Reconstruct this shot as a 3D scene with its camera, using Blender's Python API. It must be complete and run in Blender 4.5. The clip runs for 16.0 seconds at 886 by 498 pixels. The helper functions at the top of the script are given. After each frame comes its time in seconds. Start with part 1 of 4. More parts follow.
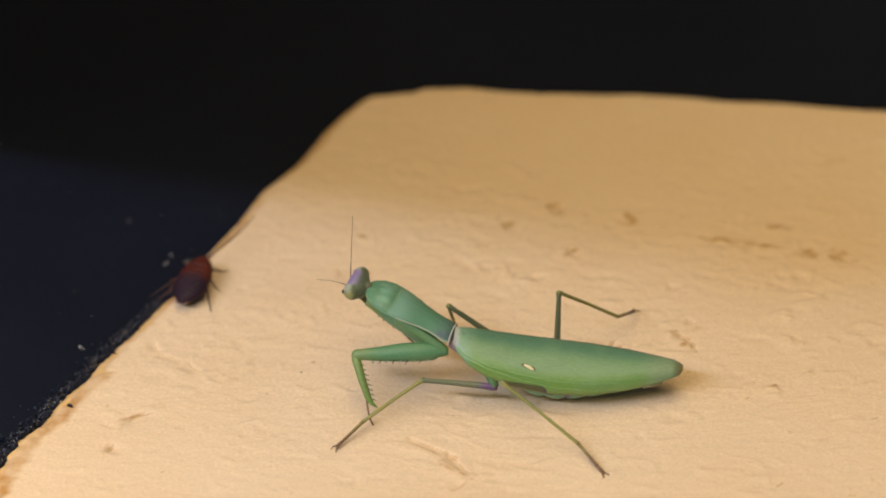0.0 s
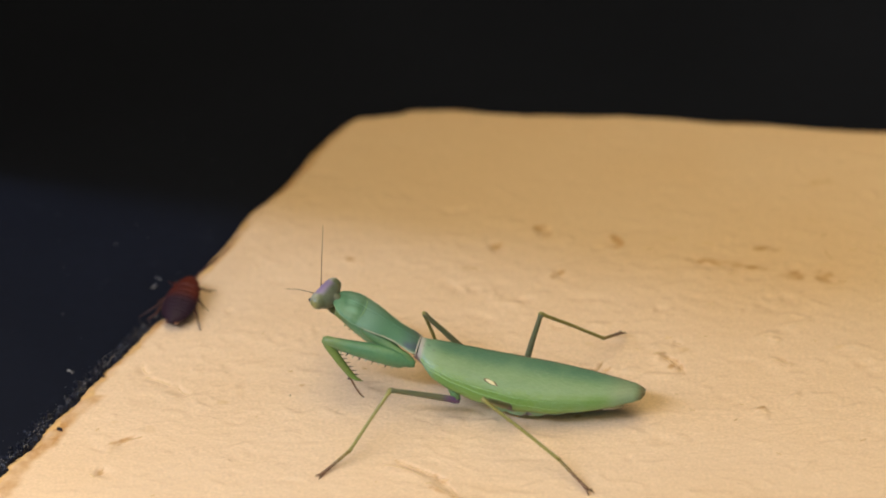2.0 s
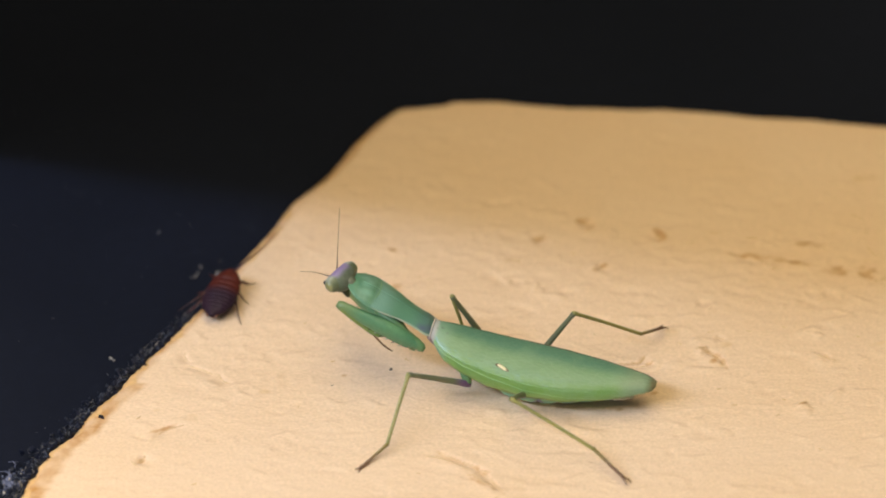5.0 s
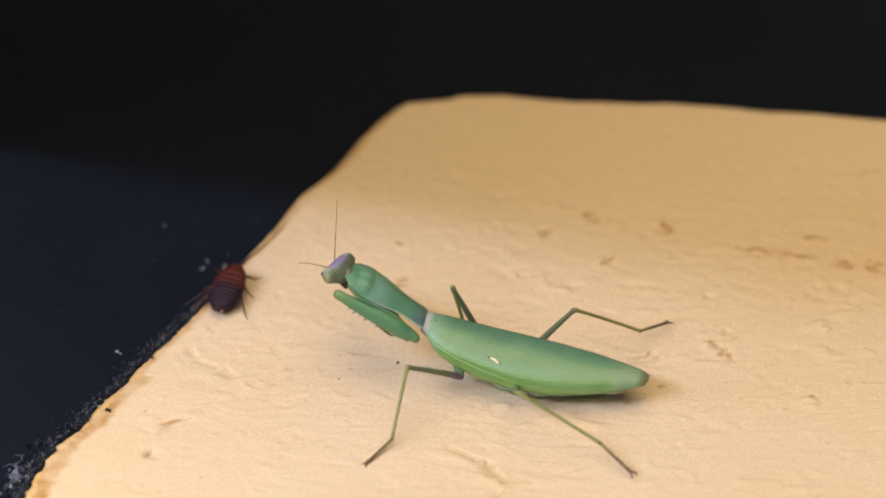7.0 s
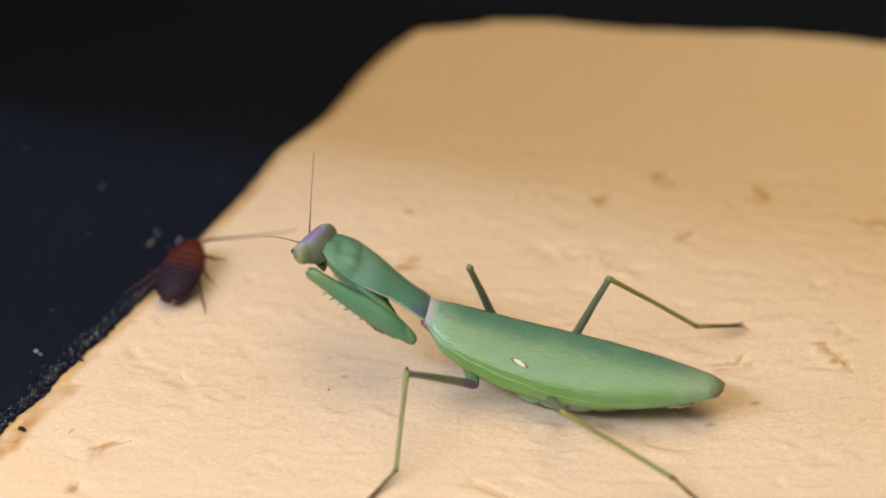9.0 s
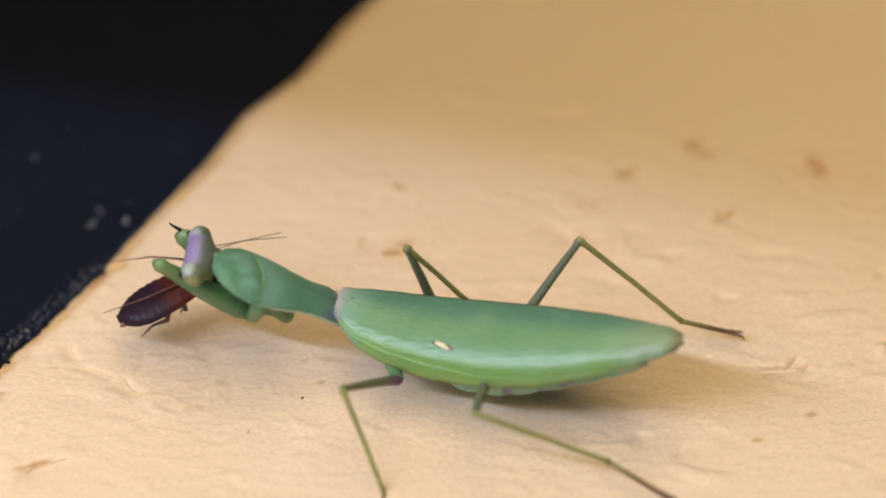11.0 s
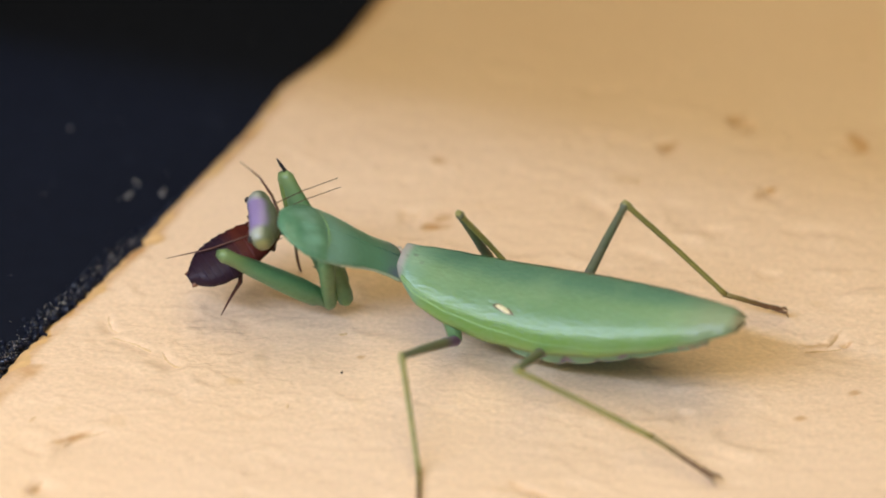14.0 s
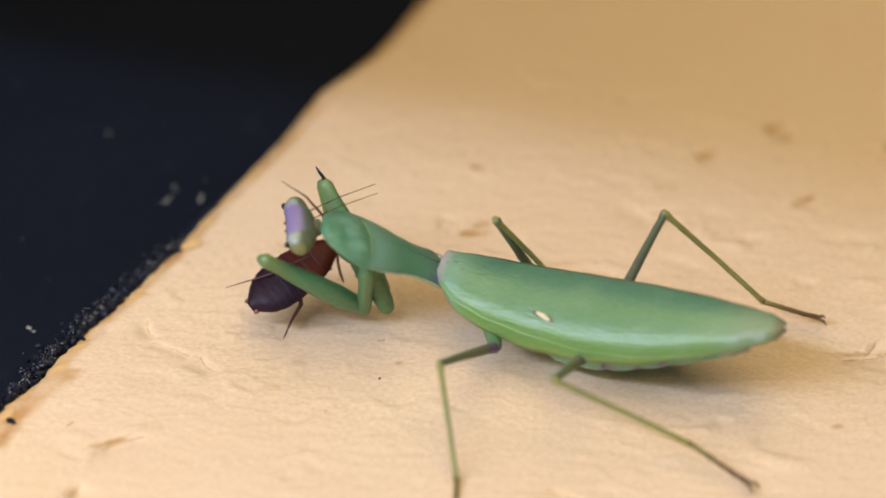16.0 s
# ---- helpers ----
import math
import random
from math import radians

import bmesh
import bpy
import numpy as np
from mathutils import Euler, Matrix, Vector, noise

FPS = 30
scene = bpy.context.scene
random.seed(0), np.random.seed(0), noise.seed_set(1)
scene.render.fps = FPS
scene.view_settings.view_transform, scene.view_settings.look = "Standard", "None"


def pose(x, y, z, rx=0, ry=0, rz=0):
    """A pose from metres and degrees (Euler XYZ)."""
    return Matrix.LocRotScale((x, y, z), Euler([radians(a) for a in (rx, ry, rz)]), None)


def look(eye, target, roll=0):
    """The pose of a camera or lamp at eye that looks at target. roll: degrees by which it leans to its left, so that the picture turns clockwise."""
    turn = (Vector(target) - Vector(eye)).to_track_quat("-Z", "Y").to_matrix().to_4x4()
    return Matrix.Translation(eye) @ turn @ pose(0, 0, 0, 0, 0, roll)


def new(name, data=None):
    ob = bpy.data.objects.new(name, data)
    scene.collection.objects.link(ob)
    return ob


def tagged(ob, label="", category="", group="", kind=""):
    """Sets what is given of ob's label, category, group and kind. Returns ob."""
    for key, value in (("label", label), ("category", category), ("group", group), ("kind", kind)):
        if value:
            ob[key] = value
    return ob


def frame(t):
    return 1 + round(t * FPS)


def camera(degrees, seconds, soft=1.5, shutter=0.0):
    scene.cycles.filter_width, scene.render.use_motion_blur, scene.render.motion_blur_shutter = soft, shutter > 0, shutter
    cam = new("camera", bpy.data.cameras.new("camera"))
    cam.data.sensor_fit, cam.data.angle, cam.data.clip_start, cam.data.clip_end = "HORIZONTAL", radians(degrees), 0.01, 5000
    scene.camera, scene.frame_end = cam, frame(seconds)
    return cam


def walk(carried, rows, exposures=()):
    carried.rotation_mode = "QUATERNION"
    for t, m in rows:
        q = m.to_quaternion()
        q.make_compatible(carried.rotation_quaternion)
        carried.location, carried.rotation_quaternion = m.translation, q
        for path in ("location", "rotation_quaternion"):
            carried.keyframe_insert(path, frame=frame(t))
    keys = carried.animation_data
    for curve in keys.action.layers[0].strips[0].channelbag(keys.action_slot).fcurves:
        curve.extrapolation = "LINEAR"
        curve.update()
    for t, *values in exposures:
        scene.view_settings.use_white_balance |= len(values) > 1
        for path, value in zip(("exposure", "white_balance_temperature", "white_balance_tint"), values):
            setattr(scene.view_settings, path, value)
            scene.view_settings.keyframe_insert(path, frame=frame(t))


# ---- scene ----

cam = camera(6.4104, 16.0, soft=1.9)
PATH = [
    (0, look((0.03466, -1.22778, 0.95662), (0.00707, -0.00273, 0), -1.431)),
    (0.5, look((0.03557, -1.22711, 0.95875), (0.01260, -0.00028, 0), -1.672)),
    (1, look((0.03956, -1.22523, 0.95993), (0.01298, 0.00074, 0), -1.885)),
    (1.5, look((0.03208, -1.22894, 0.96202), (0.01230, 0.00342, 0), -1.629)),
    (2, look((0.02492, -1.22743, 0.96244), (0.00956, 0.00439, 0), -1.228)),
    (2.5, look((0.02046, -1.22726, 0.96562), (0.00645, 0.00456, 0), -1.019)),
    (3, look((0.01410, -1.22786, 0.96605), (0.00199, 0.00504, 0), -0.573)),
    (3.5, look((0.01621, -1.22779, 0.96436), (0.00067, 0.00482, 0), -0.582)),
    (4, look((0.01772, -1.22577, 0.96353), (0.00068, 0.00344, 0), -0.623)),
    (6.5, look((0.01575, -1.22808, 0.96046), (0.00095, -0.00008, 0), -0.580)),
    (7, look((0.01465, -1.22706, 0.96097), (-0.00017, -0.00026, 0), -0.539)),
    (7.5, look((0.01411, -1.22493, 0.96150), (-0.00086, -0.00130, 0), -0.472)),
    (8, look((0.01211, -1.22607, 0.95738), (-0.00123, -0.00335, 0), -0.364)),
    (8.5, look((0.00915, -1.07371, 0.84239), (-0.00290, -0.00506, 0), -0.187)),
    (9, look((0.00695, -0.93485, 0.72676), (-0.00369, -0.00746, 0), -0.078)),
    (9.2, look((0.00868, -0.90570, 0.70596), (-0.00392, -0.00808, 0), -0.103)),
    (11.5, look((0.00380, -0.78584, 0.60486), (-0.00405, -0.01214, 0), 0.005)),
    (12, look((0.00119, -0.78529, 0.60503), (-0.00429, -0.01304, 0), 0.167)),
    (12.5, look((0.00056, -0.78562, 0.60467), (-0.00482, -0.01391, 0), 0.202)),
    (13, look((-0.00008, -0.78604, 0.60374), (-0.00557, -0.01492, 0), 0.295)),
    (13.5, look((-0.00036, -0.78479, 0.60489), (-0.00659, -0.01581, 0), 0.352)),
    (14, look((-0.00388, -0.78494, 0.60571), (-0.00800, -0.01634, 0), 0.573)),
    (14.5, look((-0.00279, -0.78499, 0.60557), (-0.00911, -0.01632, 0), 0.495)),
    (15, look((-0.00454, -0.78650, 0.60423), (-0.01019, -0.01563, 0), 0.588)),
    (15.5, look((-0.00641, -0.78600, 0.60584), (-0.01133, -0.01529, 0), 0.726)),
    (16, look((-0.00628, -0.78629, 0.60547), (-0.01271, -0.01514, 0), 0.770)),
]
EXPOSURES = [(0, -0.17, 7150, 10), (2.5, -0.09, 6950, 10), (3.5, 0.02, 6770, 10), (7, 0.05, 6550, 10), (16, 0.06, 6470, 10)]
walk(cam, PATH, EXPOSURES)
C = 0.01  # most sizes below are in centimetres


def v3(x, y, z):
    return Vector((x * C, y * C, z * C))


# ---------- light ----------
world = bpy.data.worlds.new("sky")
scene.world = world
world.use_nodes = True
wn = world.node_tree
sky = wn.nodes.new("ShaderNodeTexSky")
sky.sky_type = "NISHITA"
sky.sun_disc = False
SUN_FROM = Vector((-0.47, -0.51, 0.67)).normalized()
sky.sun_elevation = math.asin(SUN_FROM.z)
sky.sun_rotation = math.atan2(SUN_FROM.x, SUN_FROM.y)
wn.links.new(sky.outputs[0], wn.nodes["Background"].inputs[0])
wn.nodes["Background"].inputs[1].default_value = 0.022
# added long, slim slanting strip lamp: daylight from the left, no window built
STRIP_LONG = Vector((0.9639, -0.2663, 0.0))
strip_data = bpy.data.lights.new("left_strip_daylight", "AREA")
strip_data.shape, strip_data.size, strip_data.size_y = "RECTANGLE", 0.55, 0.03
strip_data.energy, strip_data.color = 4.3, (0.47, 0.62, 1.0)
strip_light = new("left_strip_daylight", strip_data)
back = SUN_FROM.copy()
long = (STRIP_LONG - back * STRIP_LONG.dot(back)).normalized()
strip_light.matrix_world = Matrix.Translation(Vector((-0.025, 0.0233, -0.003)) + SUN_FROM * 0.68) @ Matrix((long, back.cross(long), back)).transposed().to_4x4()
# unseen warm room lamp overhead, added as a wide disc without a fixture
lamp_data = bpy.data.lights.new("unseen_overhead_lamp", "AREA")
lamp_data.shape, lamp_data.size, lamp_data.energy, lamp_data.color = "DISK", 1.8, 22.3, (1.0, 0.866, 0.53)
lamp = new("unseen_overhead_lamp", lamp_data)
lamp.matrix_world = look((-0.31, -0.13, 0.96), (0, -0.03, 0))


# ---------- materials ----------
def material(name, colour, second, rough=0.5, big=60, fine=900, bump=0.2, depth=0.0003, stretch=(1, 1, 1), gloss=0.5, mix=0.8, coat=0.0, spots=None, vary=0.2):
    m = bpy.data.materials.new(name)
    m.use_nodes = True
    nt = m.node_tree
    n, l = nt.nodes, nt.links
    b = n["Principled BSDF"]
    b.inputs["Specular IOR Level"].default_value = gloss
    b.inputs["Coat Weight"].default_value = coat
    tc, mp = n.new("ShaderNodeTexCoord"), n.new("ShaderNodeMapping")
    mp.inputs["Scale"].default_value = stretch
    l.new(tc.outputs["Object"], mp.inputs[0])

    def noise_tex(scale, detail):
        t = n.new("ShaderNodeTexNoise")
        t.inputs["Scale"].default_value, t.inputs["Detail"].default_value = scale, detail
        l.new(mp.outputs[0], t.inputs["Vector"])
        return t

    a, f = noise_tex(big, 4), noise_tex(fine, 3)
    ramp = n.new("ShaderNodeMapRange")
    ramp.inputs["From Min"].default_value, ramp.inputs["From Max"].default_value = 0.35, 0.65
    ramp.inputs["To Max"].default_value = mix
    l.new(a.outputs["Fac"], ramp.inputs["Value"])
    mx = n.new("ShaderNodeMix")
    mx.data_type = "RGBA"
    mx.inputs["A"].default_value, mx.inputs["B"].default_value = (*colour, 1), (*second, 1)
    l.new(ramp.outputs[0], mx.inputs["Factor"])
    last = mx.outputs["Result"]
    hs = n.new("ShaderNodeHueSaturation")
    vr = n.new("ShaderNodeMapRange")
    vr.inputs["To Min"].default_value, vr.inputs["To Max"].default_value = 1 - vary, 1 + vary
    l.new(f.outputs["Fac"], vr.inputs["Value"])
    l.new(vr.outputs[0], hs.inputs["Value"])
    l.new(last, hs.inputs["Color"])
    last = hs.outputs["Color"]
    if spots:
        tone, scale, low, high = spots
        s = noise_tex(scale, 2)
        sr = n.new("ShaderNodeMapRange")
        sr.inputs["From Min"].default_value, sr.inputs["From Max"].default_value = low, high
        l.new(s.outputs["Fac"], sr.inputs["Value"])
        sm = n.new("ShaderNodeMix")
        sm.data_type = "RGBA"
        l.new(sr.outputs[0], sm.inputs["Factor"])
        l.new(last, sm.inputs["A"])
        sm.inputs["B"].default_value = (*tone, 1)
        last = sm.outputs["Result"]
    l.new(last, b.inputs["Base Color"])
    rr = n.new("ShaderNodeMapRange")
    rr.inputs["To Min"].default_value, rr.inputs["To Max"].default_value = rough - 0.1, rough + 0.1
    l.new(a.outputs["Fac"], rr.inputs["Value"])
    l.new(rr.outputs[0], b.inputs["Roughness"])
    bp = n.new("ShaderNodeBump")
    bp.inputs["Strength"].default_value, bp.inputs["Distance"].default_value = bump, depth
    l.new(f.outputs["Fac"], bp.inputs["Height"])
    l.new(bp.outputs[0], b.inputs["Normal"])
    return m


def across_tone(m, low, high, tone):
    """Blends a colour in across the wing, from its upper to its lower margin (0 to 1)."""
    nt = m.node_tree
    n, l = nt.nodes, nt.links
    b = n["Principled BSDF"]
    at, mr, mx = n.new("ShaderNodeAttribute"), n.new("ShaderNodeMapRange"), n.new("ShaderNodeMix")
    at.attribute_name = "across"
    mx.data_type = "RGBA"
    mr.interpolation_type = "SMOOTHSTEP"
    mr.inputs["From Min"].default_value, mr.inputs["From Max"].default_value = low, high
    l.new(at.outputs["Fac"], mr.inputs["Value"])
    l.new(mr.outputs[0], mx.inputs["Factor"])
    l.new(b.inputs["Base Color"].links[0].from_socket, mx.inputs["A"])
    mx.inputs["B"].default_value = (*tone, 1)
    l.new(mx.outputs["Result"], b.inputs["Base Color"])
    return m


def two_tone(m, axis, low, high, tone):
    """Blends a second body colour in along one axis of the part, from low to high metres."""
    nt = m.node_tree
    n, l = nt.nodes, nt.links
    b = n["Principled BSDF"]
    before = b.inputs["Base Color"].links[0].from_socket
    tc, sx, mr, mx = n.new("ShaderNodeTexCoord"), n.new("ShaderNodeSeparateXYZ"), n.new("ShaderNodeMapRange"), n.new("ShaderNodeMix")
    mx.data_type = "RGBA"
    mr.interpolation_type = "SMOOTHSTEP"
    mr.inputs["From Min"].default_value, mr.inputs["From Max"].default_value = low, high
    l.new(tc.outputs["Object"], sx.inputs[0])
    l.new(sx.outputs["XYZ".index(axis)], mr.inputs["Value"])
    l.new(mr.outputs[0], mx.inputs["Factor"])
    l.new(before, mx.inputs["A"])
    mx.inputs["B"].default_value = (*tone, 1)
    l.new(mx.outputs["Result"], b.inputs["Base Color"])
    return m


def dabbed(m, middles, size, tone, soft=0.5):
    """Round marks of another colour at given places of the part, in cm."""
    nt = m.node_tree
    n, l = nt.nodes, nt.links
    b = n["Principled BSDF"]
    tc, mp, no, ad = n.new("ShaderNodeTexCoord"), n.new("ShaderNodeMapping"), n.new("ShaderNodeTexNoise"), n.new("ShaderNodeVectorMath")
    l.new(tc.outputs["Object"], no.inputs["Vector"])
    no.inputs["Scale"].default_value = 700
    ad.operation = "MULTIPLY_ADD"
    l.new(no.outputs["Color"], ad.inputs[0])
    ad.inputs[1].default_value = (0.0005, 0.0005, 0.0005)
    mp.inputs["Scale"].default_value = [1 / (q * C) for q in size]
    l.new(tc.outputs["Object"], ad.inputs[2])
    l.new(ad.outputs[0], mp.inputs[0])
    for place in middles:
        di, mr, mx = n.new("ShaderNodeVectorMath"), n.new("ShaderNodeMapRange"), n.new("ShaderNodeMix")
        di.operation = "DISTANCE"
        l.new(mp.outputs[0], di.inputs[0])
        di.inputs[1].default_value = [(p * C + 0.00025) / (q * C) for p, q in zip(place, size)]
        mr.inputs["From Min"].default_value, mr.inputs["From Max"].default_value = 1.0, 1.0 - soft
        l.new(di.outputs["Value"], mr.inputs["Value"])
        mx.data_type = "RGBA"
        l.new(mr.outputs[0], mx.inputs["Factor"])
        l.new(b.inputs["Base Color"].links[0].from_socket, mx.inputs["A"])
        mx.inputs["B"].default_value = (*tone, 1)
        l.new(mx.outputs["Result"], b.inputs["Base Color"])
    return m


def worn(m, tone):
    """Thin places where the undercoat shows, from the mesh's own wear values."""
    nt = m.node_tree
    n, l = nt.nodes, nt.links
    b = n["Principled BSDF"]
    at, no, mu, mx, tc = n.new("ShaderNodeAttribute"), n.new("ShaderNodeTexNoise"), n.new("ShaderNodeMath"), n.new("ShaderNodeMix"), n.new("ShaderNodeTexCoord")
    at.attribute_name = "wear"
    no.inputs["Scale"].default_value, no.inputs["Detail"].default_value = 260, 5
    l.new(tc.outputs["Object"], no.inputs["Vector"])
    mr = n.new("ShaderNodeMapRange")
    mr.inputs["From Min"].default_value, mr.inputs["From Max"].default_value, mr.inputs["To Min"].default_value = 0.34, 0.62, 0.40
    l.new(no.outputs["Fac"], mr.inputs["Value"])
    mu.operation = "MULTIPLY"
    l.new(at.outputs["Fac"], mu.inputs[0])
    l.new(mr.outputs[0], mu.inputs[1])
    mx.data_type = "RGBA"
    l.new(mu.outputs[0], mx.inputs["Factor"])
    l.new(b.inputs["Base Color"].links[0].from_socket, mx.inputs["A"])
    mx.inputs["B"].default_value = (*tone, 1)
    l.new(mx.outputs["Result"], b.inputs["Base Color"])
    return m


def wrinkled(m, scale, stretch, strength, depth, low=0.46, high=0.60):
    """Fine wrinkles of dried paint, drawn out one way."""
    nt = m.node_tree
    n, l = nt.nodes, nt.links
    b = n["Principled BSDF"]
    tc, mp, no, mr, bp = n.new("ShaderNodeTexCoord"), n.new("ShaderNodeMapping"), n.new("ShaderNodeTexNoise"), n.new("ShaderNodeMapRange"), n.new("ShaderNodeBump")
    mp.inputs["Scale"].default_value = stretch
    mp.inputs["Rotation"].default_value = (0, 0, 0.13)
    no.inputs["Scale"].default_value, no.inputs["Detail"].default_value, no.inputs["Distortion"].default_value = scale, 5, 0.8
    l.new(tc.outputs["Object"], mp.inputs[0])
    l.new(mp.outputs[0], no.inputs["Vector"])
    mr.inputs["From Min"].default_value, mr.inputs["From Max"].default_value = low, high
    l.new(no.outputs["Fac"], mr.inputs["Value"])
    bp.inputs["Strength"].default_value, bp.inputs["Distance"].default_value = strength, depth
    l.new(mr.outputs[0], bp.inputs["Height"])
    l.new(b.inputs["Normal"].links[0].from_socket, bp.inputs["Normal"])
    l.new(bp.outputs[0], b.inputs["Normal"])
    return m


PAINT = material("cream_paint", (0.77, 0.55, 0.355), (0.75, 0.515, 0.31), 0.55, 22, 1700, 0.16, 0.0003, (0.9, 1.2, 1), 0.4, spots=((0.60, 0.37, 0.16), 110, 0.71, 0.82))
PAINT = wrinkled(worn(PAINT, (0.46, 0.215, 0.055)), 150, (0.75, 1.35, 1), 0.11, 0.00040, 0.50, 0.66)
PAINT = wrinkled(PAINT, 62, (0.7, 1.4, 1), 0.20, 0.0005, 0.59, 0.64)
PAINT = wrinkled(PAINT, 330, (0.7, 1.5, 1), 0.18, 0.0003, 0.50, 0.62)
OCHRE = material("ochre_undercoat", (0.62, 0.36, 0.13), (0.70, 0.45, 0.21), 0.6, 120, 900, 0.3, 0.0004)
FLAKE = material("loose_paint", (0.66, 0.45, 0.24), (0.54, 0.34, 0.16), 0.6, 200, 900, 0.3, 0.0003)
NAVY = material("navy_paint", (0.0052, 0.0065, 0.0122), (0.0074, 0.0090, 0.0162), 0.8, 20, 400, 0.25, 0.0004, gloss=0.10, spots=((0.010, 0.012, 0.02), 130, 0.7, 0.85))
CRUMB_DARK = material("navy_crumbs", (0.004, 0.0055, 0.013), (0.010, 0.0125, 0.024), 0.36, 300, 900, 0.4, gloss=0.3)
CRUMB_PALE = material("pale_crumbs_and_glints", (0.34, 0.33, 0.34), (0.46, 0.38, 0.26), 0.7, 300, 900, 0.3)
DUST = material("grey_dust", (0.20, 0.20, 0.25), (0.09, 0.10, 0.15), 0.9, 300, 900, 0.4, gloss=0.1)
TIMBER = material("brown_timber", (0.30, 0.17, 0.08), (0.24, 0.13, 0.06), 0.7, 8, 60, 0.3, 0.001, (1, 6, 1))
def veined(m, scale, amount, stretch, tone):
    """A fine net of veins, raised and a little paler."""
    nt = m.node_tree
    n, l = nt.nodes, nt.links
    b = n["Principled BSDF"]
    tc, mp, vo, mr, mx = n.new("ShaderNodeTexCoord"), n.new("ShaderNodeMapping"), n.new("ShaderNodeTexVoronoi"), n.new("ShaderNodeMapRange"), n.new("ShaderNodeMix")
    mp.inputs["Scale"].default_value = stretch
    mp.inputs["Rotation"].default_value = (0, 0, 0.12)
    vo.feature = "DISTANCE_TO_EDGE"
    vo.inputs["Scale"].default_value = scale
    l.new(tc.outputs["Object"], mp.inputs[0])
    l.new(mp.outputs[0], vo.inputs["Vector"])
    mr.inputs["From Max"].default_value, mr.inputs["To Min"].default_value, mr.inputs["To Max"].default_value = 0.12, amount, 0.0
    l.new(vo.outputs["Distance"], mr.inputs["Value"])
    mx.data_type = "RGBA"
    l.new(mr.outputs[0], mx.inputs["Factor"])
    l.new(b.inputs["Base Color"].links[0].from_socket, mx.inputs["A"])
    mx.inputs["B"].default_value = (*tone, 1)
    l.new(mx.outputs["Result"], b.inputs["Base Color"])
    bp = n.new("ShaderNodeBump")
    bp.inputs["Strength"].default_value, bp.inputs["Distance"].default_value = 0.4, 0.00008
    l.new(mr.outputs[0], bp.inputs["Height"])
    l.new(b.inputs["Normal"].links[0].from_socket, bp.inputs["Normal"])
    l.new(bp.outputs[0], b.inputs["Normal"])
    return m


def blotched(m, tone, scale, low, high):
    """Blotches of another colour."""
    nt = m.node_tree
    n, l = nt.nodes, nt.links
    b = n["Principled BSDF"]
    tc, no, mr, mx = n.new("ShaderNodeTexCoord"), n.new("ShaderNodeTexNoise"), n.new("ShaderNodeMapRange"), n.new("ShaderNodeMix")
    no.inputs["Scale"].default_value = scale
    mr.inputs["From Min"].default_value, mr.inputs["From Max"].default_value = low, high
    mx.data_type = "RGBA"
    l.new(tc.outputs["Object"], no.inputs["Vector"])
    l.new(no.outputs["Fac"], mr.inputs["Value"])
    l.new(mr.outputs[0], mx.inputs["Factor"])
    l.new(b.inputs["Base Color"].links[0].from_socket, mx.inputs["A"])
    mx.inputs["B"].default_value = (*tone, 1)
    l.new(mx.outputs["Result"], b.inputs["Base Color"])
    return m


TEGMEN = material("wing_green", (0.150, 0.268, 0.116), (0.130, 0.246, 0.106), 0.33, 130, 1500, 0.6, 0.0002, (0.6, 1.3, 1.3), 0.6, vary=0.07)
TEGMEN = across_tone(TEGMEN, 0.28, 0.0, (0.098, 0.208, 0.116))
TEGMEN = across_tone(TEGMEN, 0.44, 0.66, (0.138, 0.260, 0.046))
TEGMEN = across_tone(TEGMEN, 0.84, 0.98, (0.180, 0.285, 0.066))
TEGMEN = two_tone(TEGMEN, "X", -0.0350, -0.0405, (0.20, 0.27, 0.14))
TEGMEN = two_tone(TEGMEN, "X", -0.0421, -0.0437, (0.16, 0.12, 0.05))
TEGMEN = blotched(TEGMEN, (0.20, 0.32, 0.16), 130, 0.52, 1.0)
TEGMEN = two_tone(TEGMEN, "X", -0.0050, -0.0012, (0.19, 0.32, 0.19))
TEGMEN = two_tone(TEGMEN, "X", -0.0012, -0.0001, (0.42, 0.38, 0.32))
TEGMEN = dabbed(TEGMEN, [(-0.06, 0.10, 0.03), (-0.16, 0.05, 0.03), (-0.10, 0.24, -0.05), (-0.26, 0.14, 0.0)], (0.05, 0.035, 0.06), (0.11, 0.12, 0.10), 0.7)
TEGMEN = dabbed(TEGMEN, [(-0.47, 0.50, -0.30), (-0.55, 0.52, -0.30)], (0.05, 0.04, 0.05), (0.10, 0.12, 0.05), 0.6)
TEGMEN = veined(TEGMEN, 1900, 0.20, (0.30, 1.0, 1.0), (0.24, 0.37, 0.20))
WING_RIM = material("brown_wing_rim", (0.13, 0.095, 0.05), (0.10, 0.09, 0.045), 0.5, 300, 1500, 0.1)
MEMBRANE = material("pinkish_membrane", (0.34, 0.28, 0.18), (0.26, 0.19, 0.10), 0.4, 300, 1500, 0.2)
PALE_SPOT = material("cream_spot", (0.75, 0.68, 0.42), (0.7, 0.6, 0.3), 0.5, 600, 2000, 0.1)
SPOT_RIM = material("brown_spot_rim", (0.10, 0.085, 0.03), (0.12, 0.075, 0.03), 0.5, 600, 2000, 0.1)
ABDOMEN = material("turquoise_green", (0.19, 0.42, 0.30), (0.24, 0.45, 0.30), 0.45, 200, 1500, 0.2, spots=((0.20, 0.16, 0.30), 330, 0.60, 0.70))
